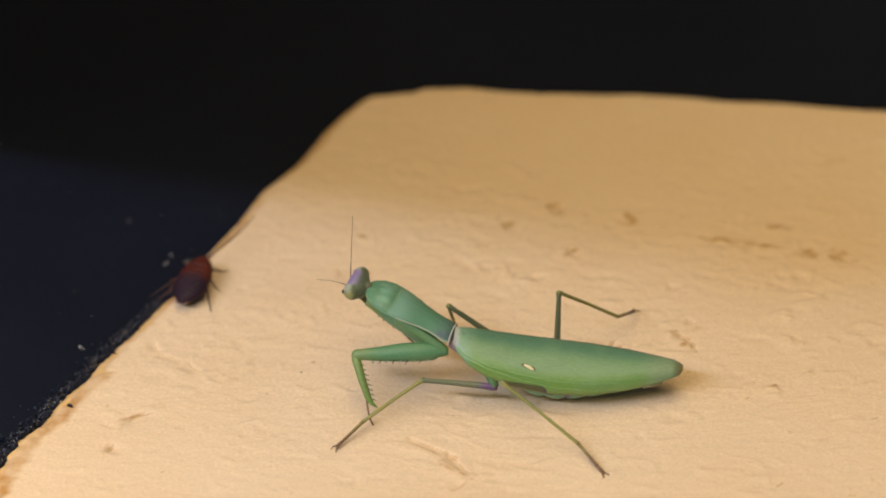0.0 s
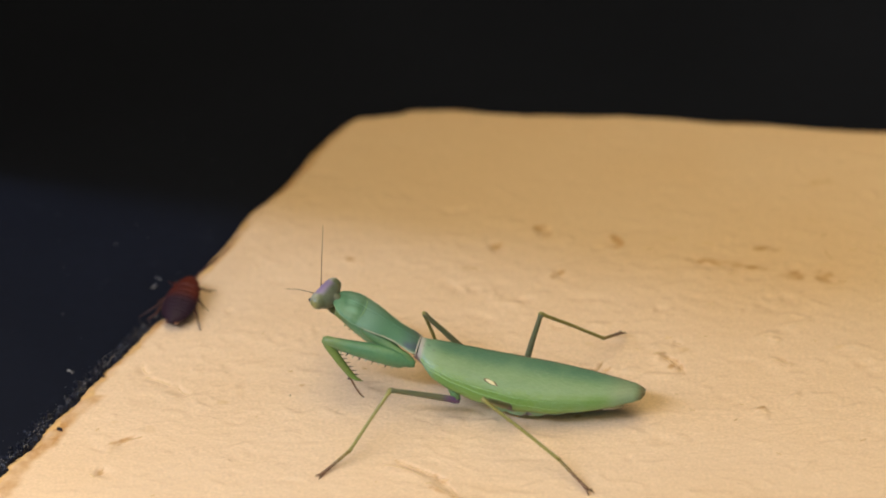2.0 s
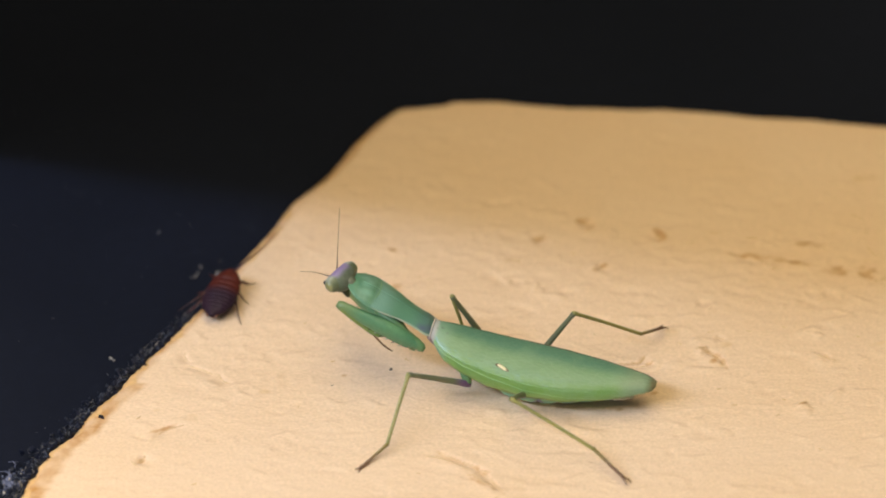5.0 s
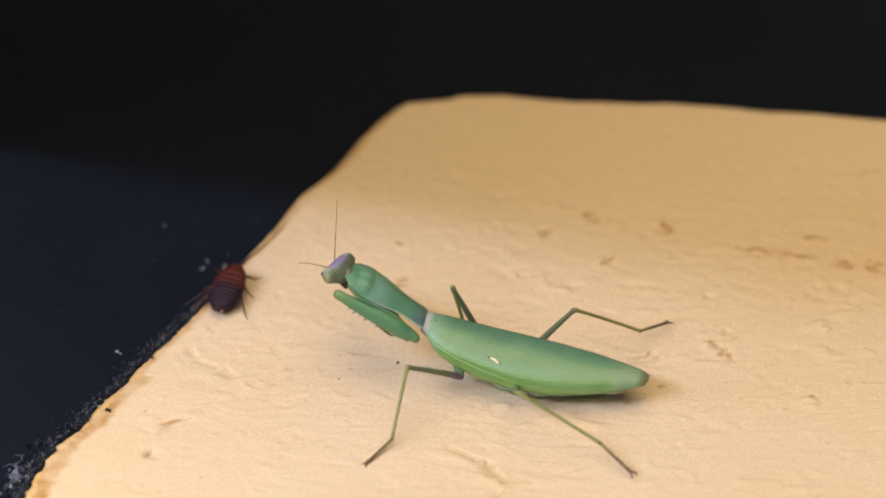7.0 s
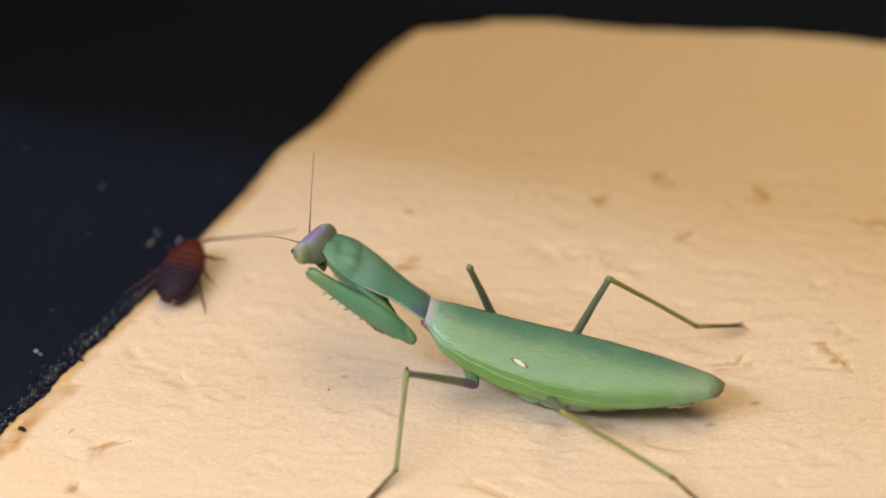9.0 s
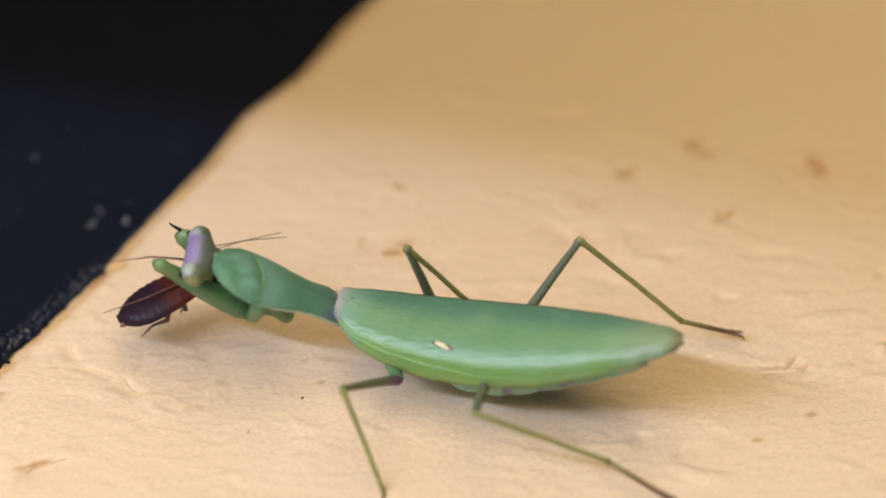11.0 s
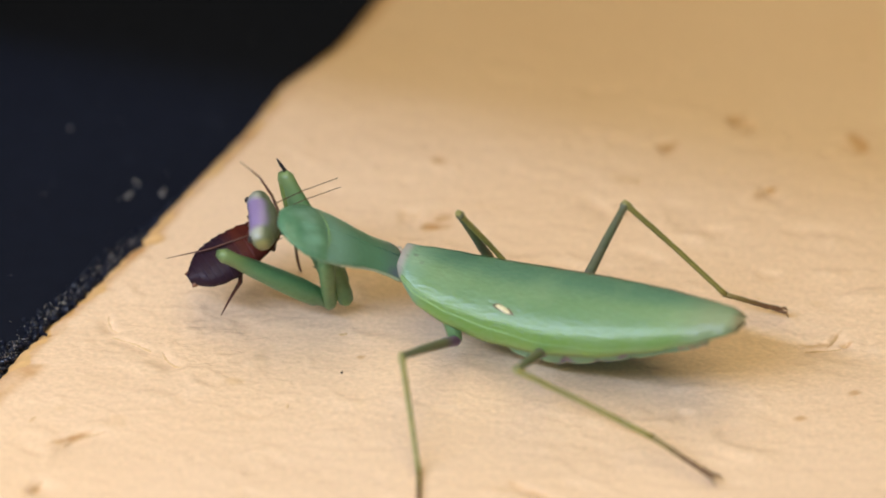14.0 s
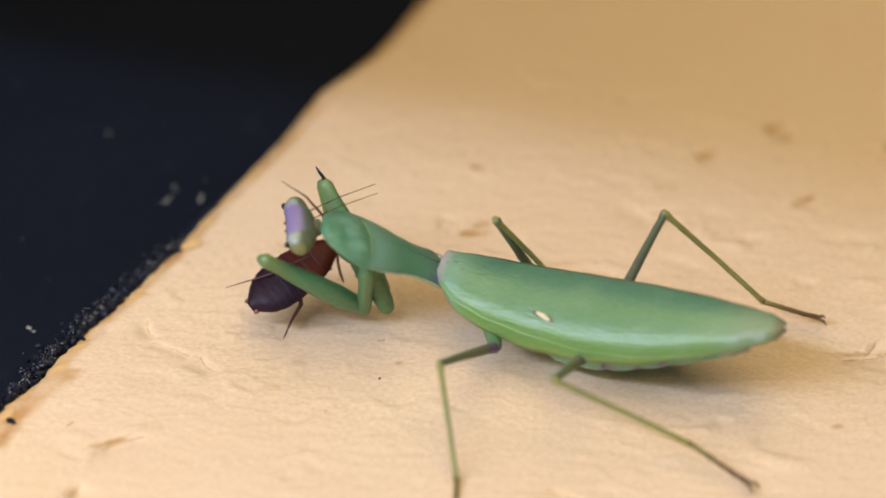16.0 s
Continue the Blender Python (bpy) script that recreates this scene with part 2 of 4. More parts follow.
THORAX_SIDE = two_tone(material("thorax_green", (0.12, 0.30, 0.17), (0.15, 0.31, 0.15), 0.45, 200, 1500, 0.2), "X", -0.0022, 0.0004, (0.30, 0.20, 0.20))
THORAX = material("teal_green", (0.090, 0.220, 0.115), (0.140, 0.270, 0.140), 0.36, 260, 1800, 0.3, 0.0003, gloss=0.4, spots=((0.21, 0.36, 0.24), 220, 0.55, 0.75))
THORAX = two_tone(THORAX, "X", 0.0126, 0.0118, (0.190, 0.345, 0.240))
THORAX = two_tone(THORAX, "X", 0.0112, 0.0060, (0.115, 0.255, 0.145))
THORAX = two_tone(THORAX, "X", 0.0045, 0.0005, (0.110, 0.205, 0.150))
THORAX = dabbed(THORAX, [(-0.02, 0.17, 0.08), (0.12, 0.24, 0.05), (0.02, -0.2, 0.08)], (0.15, 0.09, 0.2), (0.105, 0.120, 0.165), 1.0)
THORAX = dabbed(THORAX, [(1.45, 0.05, 0.16), (1.40, 0.22, 0.12)], (0.17, 0.10, 0.2), (0.185, 0.360, 0.230), 0.9)
VEIN = material("pale_vein", (0.25, 0.40, 0.15), (0.20, 0.36, 0.13), 0.45, 300, 1500, 0.1)
MOUTH = material("mouth_green", (0.15, 0.20, 0.08), (0.19, 0.17, 0.13), 0.45, 300, 1500, 0.2)
NECK_SKIN = material("neck_skin", (0.13, 0.17, 0.08), (0.16, 0.15, 0.09), 0.5, 300, 1500, 0.2)
KEEL = two_tone(material("pale_keel", (0.46, 0.49, 0.36), (0.30, 0.40, 0.25), 0.5, 300, 1500, 0.1), "X", 0.0085, 0.0135, (0.15, 0.30, 0.16))
COLLAR = material("pinkish_collar", (0.62, 0.55, 0.46), (0.44, 0.40, 0.33), 0.5, 300, 1500, 0.1)
HEADGREEN = two_tone(material("head_green", (0.125, 0.155, 0.090), (0.155, 0.165, 0.115), 0.40, 300, 1500, 0.2), "Z", 0.0008, 0.0016, (0.36, 0.37, 0.30))
HEADGREEN = dabbed(HEADGREEN, [(-0.02, 0.08 * k, 0.165) for k in (-2, -1, 0, 1, 2)], (0.23, 0.12, 0.17), (0.27, 0.195, 0.345), 0.7)
EYE = two_tone(material("pale_eye", (0.14, 0.165, 0.085), (0.165, 0.18, 0.105), 0.33, 300, 1500, 0.1, coat=0.2), "Z", 0.0008, 0.0016, (0.38, 0.39, 0.30))
EYE = dabbed(EYE, [(0.03, 0.17, 0.15), (0.03, -0.17, 0.15)], (0.20, 0.13, 0.16), (0.27, 0.195, 0.345), 0.7)
EYE = dabbed(EYE, [(0.0, 0.43, 0.03), (0.0, -0.43, 0.03)], (0.14, 0.08, 0.14), (0.25, 0.24, 0.085), 0.6)
BLACK = material("black_horn", (0.012, 0.010, 0.010), (0.02, 0.016, 0.014), 0.4, 300, 900, 0.1)
FORELEG = two_tone(material("foreleg_green", (0.085, 0.215, 0.100), (0.105, 0.235, 0.095), 0.40, 250, 1500, 0.25), "X", 0.012, 0.0178, (0.17, 0.245, 0.085))
COXA = material("coxa_green", (0.10, 0.215, 0.085), (0.135, 0.24, 0.085), 0.45, 250, 1500, 0.25)
TIBIA = material("tibia_green", (0.14, 0.24, 0.05), (0.17, 0.22, 0.06), 0.42, 250, 1500, 0.2)
LEG_FEMUR = two_tone(material("leg_femur", (0.130, 0.150, 0.075), (0.150, 0.140, 0.08), 0.45, 250, 1500, 0.2), "X", 0.0042, 0.0012, (0.13, 0.07, 0.155))
LEG_TIBIA = material("leg_tibia", (0.30, 0.27, 0.075), (0.24, 0.23, 0.07), 0.45, 250, 1500, 0.2)
LEG_TARSUS = two_tone(material("leg_tarsus", (0.23, 0.17, 0.05), (0.18, 0.13, 0.045), 0.5, 250, 1500, 0.2), "X", 0.001, 0.006, (0.15, 0.072, 0.033))
FEELER = material("brown_feeler", (0.10, 0.034, 0.019), (0.07, 0.024, 0.015), 0.5, 300, 900, 0.1)
BROWN_HAIR = material("brown_hair", (0.11, 0.055, 0.025), (0.08, 0.04, 0.02), 0.5, 300, 900, 0.1)
SHELL = two_tone(material("chestnut_shell", (0.070, 0.013, 0.008), (0.095, 0.019, 0.010), 0.45, 250, 900, 0.5, gloss=0.16), "X", 0.0016, -0.0016, (0.026, 0.012, 0.019))
CERCUS = material("orange_cercus", (0.26, 0.11, 0.05), (0.14, 0.05, 0.025), 0.5, 300, 900, 0.1)
SHELL_LEG = material("reddish_leg", (0.075, 0.018, 0.011), (0.06, 0.015, 0.009), 0.4, 300, 900, 0.1)


# ---------- mesh helpers ----------
def finish(name, bm, mat, parent=None, label="", smooth=True):
    me = bpy.data.meshes.new(name)
    bmesh.ops.recalc_face_normals(bm, faces=bm.faces[:])
    bm.to_mesh(me)
    bm.free()
    if smooth:
        for p in me.polygons:
            p.use_smooth = True
    me.materials.append(mat)
    ob = new(name, me)
    if parent:
        ob.parent = parent
    if label:
        ob["label"] = label
    return ob


part = finish


def loft(bm, rings, n=14, squash=None):
    """Rings of (x, y, z, ry, rz) in cm: ellipses across the x axis, closed at both ends."""
    loops = []
    for x, y, z, ry, rz in rings:
        loop = []
        for k in range(n):
            a = 2 * math.pi * k / n
            c, s = math.cos(a), math.sin(a)
            if squash and s < 0:
                s *= squash
            loop.append(bm.verts.new(v3(x, y + ry * c, z + rz * s)))
        loops.append(loop)
    for p, q in zip(loops, loops[1:]):
        for k in range(n):
            bm.faces.new((p[k], p[(k + 1) % n], q[(k + 1) % n], q[k]))
    bm.faces.new(loops[0])
    bm.faces.new(loops[-1])
    return bm


def tube(bm, points, radii, n=8):
    """A round tube along points in cm."""
    pts = [Vector(p) for p in points]
    loops = []
    for i, p in enumerate(pts):
        d = (pts[min(i + 1, len(pts) - 1)] - pts[max(i - 1, 0)]).normalized()
        side = d.cross(Vector((0, 0.13, 1))).normalized()
        up = side.cross(d)
        loops.append([bm.verts.new((p + radii[i] * (math.cos(a) * side + math.sin(a) * up)) * C) for a in (2 * math.pi * k / n for k in range(n))])
    for p, q in zip(loops, loops[1:]):
        for k in range(n):
            bm.faces.new((p[k], p[(k + 1) % n], q[(k + 1) % n], q[k]))
    bm.faces.new(loops[0])
    bm.faces.new(loops[-1])
    return bm


def lerp_table(table, u):
    """Reads a table of (u, value) pairs, smoothly."""
    if u <= table[0][0]:
        return table[0][1]
    for (a, p), (b, q) in zip(table, table[1:]):
        if u <= b:
            s = (u - a) / (b - a)
            s = s * s * (3 - 2 * s) * 0.5 + s * 0.5
            return p + (q - p) * s
    return table[-1][1]


def shell(bm, grid, thick):
    """A curved sheet through rows of points (cm), with thickness."""
    rows, cols = len(grid), len(grid[0])
    top, bottom = [], []
    for i in range(rows):
        for j in range(cols):
            p = Vector(grid[i][j])
            du = Vector(grid[min(i + 1, rows - 1)][j]) - Vector(grid[max(i - 1, 0)][j])
            dv = Vector(grid[i][min(j + 1, cols - 1)]) - Vector(grid[i][max(j - 1, 0)])
            nor = du.cross(dv)
            nor = nor.normalized() if nor.length > 1e-9 else Vector((0, 0, 1))
            top.append(bm.verts.new(p * C))
            bottom.append(bm.verts.new((p - nor * thick) * C))
    at = lambda i, j: i * cols + j
    for i in range(rows - 1):
        for j in range(cols - 1):
            q = [at(i, j), at(i, j + 1), at(i + 1, j + 1), at(i + 1, j)]
            bm.faces.new([top[k] for k in q])
            bm.faces.new([bottom[k] for k in reversed(q)])
    rim = [at(0, j) for j in range(cols)] + [at(i, cols - 1) for i in range(1, rows)] + [at(rows - 1, j) for j in range(cols - 2, -1, -1)] + [at(i, 0) for i in range(rows - 2, 0, -1)]
    for a, b in zip(rim, rim[1:] + rim[:1]):
        bm.faces.new((top[a], bottom[a], bottom[b], top[b]))
    return bm


# ---------- the painted slab and the ground ----------
LEFT_EDGE = [(-14, -11.0), (-7.6, -7.95), (-6.9, -7.76), (-6.35, -7.55), (-5.75, -7.20), (-5.03, -6.76), (-4.43, -6.38), (-3.31, -5.74), (-2.87, -5.45), (-2.2, -4.98), (-1.47, -4.60), (-0.87, -4.30), (-0.3, -3.99), (0.28, -3.67), (0.9, -3.34), (1.33, -3.13), (1.9, -2.87), (2.17, -2.64), (2.7, -2.22), (3.2, -1.97), (3.75, -1.71), (4.38, -1.33), (4.75, -1.03), (4.95, -0.78)]
FAR_EDGE = [(-1, 4.86), (-0.85, 4.89), (0.1, 5.02), (0.29, 5.13), (1.2, 5.15), (2.17, 4.99), (3.5, 4.89), (4.6, 4.86), (5.75, 4.73), (6.3, 4.62), (7.46, 4.53), (8.8, 4.30), (16, 3.5)]


def straight(table, u):
    for (a, p), (b, q) in zip(table, table[1:]):
        if u <= b:
            return p + (q - p) * max(0, (u - a) / (b - a))
    return table[-1][1]


def wob(x, y, s, k=0.0):
    return noise.noise(Vector((x * s, y * s, k)))


def edge_x(y):
    """The worn left edge: ragged towards the near end, smooth towards the far corner."""
    rough = min(1.0, max(0.0, (0.5 - y) / 3.0))
    notch = max(0, wob(0, y, 3.1, 8) - 0.22) * 0.35
    return straight(LEFT_EDGE, y) + 0.015 * wob(0, y, 1.2, 1) + rough * (0.10 * wob(0, y, 1.6, 2) + 0.06 * wob(0, y, 4.3, 4) + 0.035 * wob(0, y, 11, 6) + notch)


def far_y(x):
    return straight(FAR_EDGE, x) + 0.015 * wob(x, 0, 1.4, 5)


def relief(x, y, strokes):
    """Brush ridges, dents and old coats under the paint, in cm, on arrays."""
    z = np.zeros_like(x)
    rnd = np.random.RandomState(5)
    for amp, fx, fy, count in ((0.011, 0.25, 0.55, 9), (0.0029, 0.6, 1.4, 12), (0.0012, 2.5, 3.5, 16)):
        for _ in range(count):
            kx, ky = rnd.normal(0, fx), rnd.normal(0, fy)
            z += amp / math.sqrt(count) * np.sin(2 * math.pi * (kx * x + ky * y) * 0.55 + rnd.uniform(0, 6.28))
    for cx, cy, ang, length, width, height, bow in strokes:
        near = (np.abs(x - cx) < length + 0.3) & (np.abs(y - cy) < length + 0.3)
        if not near.any():
            continue
        dx, dy = x[near] - cx, y[near] - cy
        c, s = math.cos(ang), math.sin(ang)
        u, v = dx * c + dy * s, -dx * s + dy * c
        v = v - bow * u * u
        taper = np.exp(-((u / length) ** 4) * 2)
        # steep on one side, shallow on the other, like the lip of a chip
        z[near] += height * taper * np.where(v > 0, np.exp(-((v / width) ** 2)), np.exp(-((v / (width * 3.5)) ** 2)))
    return z


# lips and chips of the old coat that show: middle, direction, half length, width, height, bow (cm)
CHIPS = [
    (5.40, -3.30, -0.9, 0.20, 0.05, 0.06, 0.8), (5.15, -3.00, 0.2, 0.14, 0.05, 0.06, 0), (7.05, -4.72, 0.5, 0.12, 0.05, 0.05, 0),
    (4.38, 0.60, -1.2, 0.20, 0.06, -0.06, 1.2), (3.20, -0.42, 0.9, 0.10, 0.06, -0.05, 0), (2.0, 0.55, 0.3, 0.16, 0.07, -0.05, 0),
    (2.95, 1.05, 0.3, 0.15, 0.06, -0.05, 0), (-5.10, -5.35, 0.5, 0.35, 0.05, -0.05, -0.9), (-5.6, -6.3, 1.0, 0.16, 0.06, -0.06, 0),
    (1.0, -7.1, -0.6, 0.45, 0.06, 0.05, 0.4), (0.2, -6.4, -0.4, 0.5, 0.05, 0.035, -0.3), (7.5, -3.3, -0.5, 0.3, 0.06, 0.04, 0.6),
    (3.85, -3.48, 0.15, 0.28, 0.03, -0.04, -0.5), (4.12, -3.36, 0.5, 0.07, 0.03, -0.06, 0), (-4.85, -3.2, -1.2, 0.2, 0.035, -0.05, 1.2), (-4.55, -3.55, -0.5, 0.35, 0.03, -0.03, -0.5), (5.54, -2.62, -0.7, 0.1, 0.03, -0.05, 0), (-4.1, -3.9, -0.9, 0.25, 0.05, -0.04, 1.0), (-1.2, -0.9, -0.2, 0.15, 0.07, -0.05, 0.4),
    (0.30, -6.26, -0.54, 0.28, 0.030, -0.045, 0), (0.69, -6.49, -0.52, 0.23, 0.030, -0.045, 0), (0.95, -6.64, -0.50, 0.13, 0.030, -0.045, 0), (0.95, -6.71, -0.94, 0.18, 0.030, -0.045, 0), (1.16, -7.07, -1.10, 0.31, 0.030, -0.045, 0), (1.05, -7.58, -2.45, 0.16, 0.030, -0.045, 0), (5.27, -3.05, -0.26, 0.13, 0.030, -0.045, 0), (5.45, -3.16, -0.74, 0.15, 0.030, -0.045, 0), (5.58, -3.39, -1.32, 0.19, 0.030, -0.045, 0), (7.59, -3.23, -1.09, 0.12, 0.030, -0.045, 0), (3.77, -3.39, 0.10, 0.20, 0.030, -0.045, 0), (3.99, -3.28, 1.04, 0.14, 0.030, -0.045, 0),
]


# brown stains where the coat is thin: middle, half length, half width, direction (cm)
STAINS = [
    (2.02, 0.53, 0.17, 0.10, 0.4), (2.85, 1.12, 0.14, 0.09, 0.4), (3.0, 0.92, 0.12, 0.08, 0.5), (4.38, 0.72, 0.10, 0.16, 0.3), (4.42, 0.50, 0.16, 0.10, 0.9),
    (3.28, -0.38, 0.09, 0.07, 0.5), (3.12, -0.52, 0.06, 0.06, 0), (5.42, -3.35, 0.15, 0.06, 0.7), (5.10, -2.98, 0.10, 0.05, 0.1), (7.05, -4.72, 0.10, 0.06, 0.5),
    (-0.80, -1.03, 0.14, 0.09, 0.2), (-0.92, -1.2, 0.22, 0.07, 0.1), (-0.87, 0.14, 0.09, 0.07, 0), (4.14, -3.36, 0.08, 0.03, 0.5), (4.22, -4.34, 0.07, 0.05, 0.2), (-1.76, -3.78, 0.06, 0.04, 0), (-5.25, -5.4, 0.30, 0.04, 0.5), (-5.6, -6.3, 0.10, 0.05, 1.0), (0.9, -7.05, 0.35, 0.05, -0.6),
    (6.3, -0.08, 0.55, 0.07, -0.15), (8.45, -0.62, 0.17, 0.20, 0.2), (7.85, -0.55, 0.26, 0.16, -0.2), (7.3, 0.3, 0.3, 0.08, -0.1), (6.9, -0.25, 0.5, 0.05, -0.2), (3.55, -4.85, 0.10, 0.04, 0.2),
    (0.30, -6.26, 0.30, 0.022, -0.54), (0.69, -6.49, 0.25, 0.022, -0.52), (0.95, -6.64, 0.15, 0.022, -0.50), (0.95, -6.71, 0.20, 0.022, -0.94), (1.16, -7.07, 0.33, 0.022, -1.10), (1.05, -7.58, 0.18, 0.022, -2.45), (5.27, -3.05, 0.15, 0.035, -0.26), (5.45, -3.16, 0.17, 0.035, -0.74), (5.58, -3.39, 0.21, 0.035, -1.32), (7.59, -3.23, 0.14, 0.022, -1.09), (3.77, -3.39, 0.22, 0.022, 0.10), (3.99, -3.28, 0.16, 0.022, 1.04),
]


def stained(x, y):
    """How far each point lies in a stain, with ragged outlines."""
    out = np.zeros(x.shape)
    rag = 0.35 * np.sin(x * 17 + 3 * np.sin(y * 9)) + 0.30 * np.sin(y * 23 + 2 * np.sin(x * 13))
    for cx, cy, l, w, a in STAINS:
        u, v = (x - cx) * math.cos(a) + (y - cy) * math.sin(a), -(x - cx) * math.sin(a) + (y - cy) * math.cos(a)
        out = np.maximum(out, np.clip((1.25 - (u / l) ** 2 - (v / w) ** 2 - rag) / 0.9, 0, 1))
    return out * 0.82


def random_strokes():
    rnd = random.Random(11)
    out = list(CHIPS)
    for _ in range(760):
        h = rnd.choice((1, 1, -1)) * rnd.uniform(0.005, 0.023)
        out.append((rnd.uniform(-8, 11), rnd.uniform(-9, 5), rnd.gauss(-0.12, 0.4), rnd.uniform(0.05, 0.32), rnd.uniform(0.022, 0.05), h, rnd.uniform(-1.5, 1.5)))
    for _ in range(75):
        h = rnd.choice((1, -1)) * rnd.uniform(0.018, 0.042)
        out.append((rnd.uniform(1.0, 10.5), rnd.gauss(-1.6, 1.9), rnd.gauss(-0.15, 0.35), rnd.uniform(0.10, 0.38), rnd.uniform(0.03, 0.06), h, rnd.uniform(-0.8, 0.8)))
    return out


def build_slab():
    nu, nv = 760, 580
    us = (np.arange(nu + 1) / nu) ** 1.3
    vs = 1 - (1 - np.arange(nv + 1) / nv) ** 1.35
    x = np.zeros((nv + 1, nu + 1))
    y = np.zeros_like(x)
    d = np.zeros_like(x)
    for j, v in enumerate(vs):
        x0 = edge_x(-14 + v * 18.95)
        x[j] = x0 + us * (16 - x0)
    tops = np.array([far_y(q) for q in np.linspace(-12, 16, 800)])
    top = np.interp(x, np.linspace(-12, 16, 800), tops)
    y = -14 + vs[:, None] * (top + 14)
    d = np.minimum((x - x[:, :1]) * 0.86, top - y)
    z = relief(x, y, random_strokes())
    z -= 0.12 * np.clip(1 - d / 0.25, 0, 1) ** 2
    co = np.stack([x, y, z], -1).reshape(-1, 3) * C
    idx = np.arange((nv + 1) * (nu + 1)).reshape(nv + 1, nu + 1)
    quads = np.stack([idx[:-1, :-1], idx[:-1, 1:], idx[1:, 1:], idx[1:, :-1]], -1).reshape(-1, 4)
    rim = np.concatenate([idx[0], idx[1:, -1], idx[-1, -2::-1], idx[-2:0:-1, 0]])
    low = co[rim].copy()
    low[:, 2] = -0.36 * C
    base = len(co)
    n = len(rim)
    k = np.arange(n)
    sides = np.stack([rim, base + k, base + (k + 1) % n, rim[(k + 1) % n]], -1)
    me = bpy.data.meshes.new("pavement")
    me.from_pydata(np.concatenate([co, low]).tolist(), [], np.concatenate([quads, sides]).tolist())
    me.materials.append(PAINT)
    me.materials.append(OCHRE)
    for p in me.polygons:
        p.use_smooth = True
    edge_d = (d[:-1, :-1] + 0.05 * np.sin(x[:-1, :-1] * 9) + 0.05 * np.sin(y[:-1, :-1] * 13)).reshape(-1)
    kind = (edge_d < np.where(y[:-1, :-1] < 1, 0.13, 0.06).reshape(-1)).astype(np.int32)
    which = np.concatenate([kind, np.ones(n, np.int32)])
    me.polygons.foreach_set("material_index", which)
    thin = np.clip(np.where(y < -3, 3.6, 2.4) * (1 - d / np.where(y < -4, 0.48, 0.28)), 0, 1) ** 1.2 * np.where(y < 1.5, 1.0, 0.6) * (0.78 + 0.22 * np.sin(y * 2.3 + 1.4 * np.sin(x * 1.7)))
    wear = np.concatenate([np.maximum(thin, stained(x, y)).reshape(-1), np.ones(n)])
    me.attributes.new("wear", "FLOAT", "POINT").data.foreach_set("value", wear.astype(np.float32))
    me.update()
    slab = new("pavement", me)
    tagged(slab, "cream-yellow painted slab with brush ridges and worn edges", "slab", kind="structure")
    return slab


def build_ground():
    bm = bmesh.new()
    n = 160
    def spread(k):
        s = 2 * k / n - 1
        return (abs(s) * 22 + abs(s) ** 9 * 4000) * (1 if s > 0 else -1)
    vs = [[bm.verts.new(v3(spread(i) - 3, spread(j), -0.30 + 0.03 * wob(spread(i), spread(j), 0.6, 9))) for i in range(n + 1)] for j in range(n + 1)]
    for a, b in zip(vs, vs[1:]):
        for i in range(n):
            bm.faces.new((a[i], a[i + 1], b[i + 1], b[i]))
    g = finish("ground", bm, NAVY)
    return tagged(g, "dark navy painted ground beside the slab", "ground", kind="structure")




SLAB = build_slab()
build_ground()

# unseen sloping timber board, added to block the daylight and shade the far side
BLOCKER_FOOT, BLOCKER_ALONG, BLOCKER_BEND = Vector((-9.4, 4.24, -0.30)), Vector((0.9639, -0.2663, 0.0)), Vector((0.955, -0.297, 0.0))
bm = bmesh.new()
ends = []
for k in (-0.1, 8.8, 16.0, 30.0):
    p = BLOCKER_FOOT + BLOCKER_ALONG * min(k, 8.8) + BLOCKER_BEND * max(0, k - 8.8) + SUN_FROM * 2.0 * k
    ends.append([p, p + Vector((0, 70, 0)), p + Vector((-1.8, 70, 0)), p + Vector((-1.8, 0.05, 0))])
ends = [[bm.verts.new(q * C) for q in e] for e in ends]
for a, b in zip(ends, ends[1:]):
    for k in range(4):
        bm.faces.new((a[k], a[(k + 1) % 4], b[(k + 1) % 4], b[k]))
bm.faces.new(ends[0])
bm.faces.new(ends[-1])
tagged(finish("wall_shade_blocker", bm, TIMBER, smooth=False), "unseen brown timber board added to shade the far side", "wall", kind="structure")


def pebble(bm, x, y, z, r, rnd, flat=0.6):
    """A small angular crumb."""
    m = Matrix.Translation(v3(x, y, z)) @ Euler((rnd.uniform(0, 6), rnd.uniform(0, 6), rnd.uniform(0, 6))).to_matrix().to_4x4() @ Matrix.Diagonal((r * C, r * rnd.uniform(0.6, 1) * C, r * flat * C, 1))
    made = bmesh.ops.create_icosphere(bm, subdivisions=1, radius=1.0)["verts"]
    for v in made:
        v.co = m @ (v.co * rnd.uniform(0.7, 1.25))


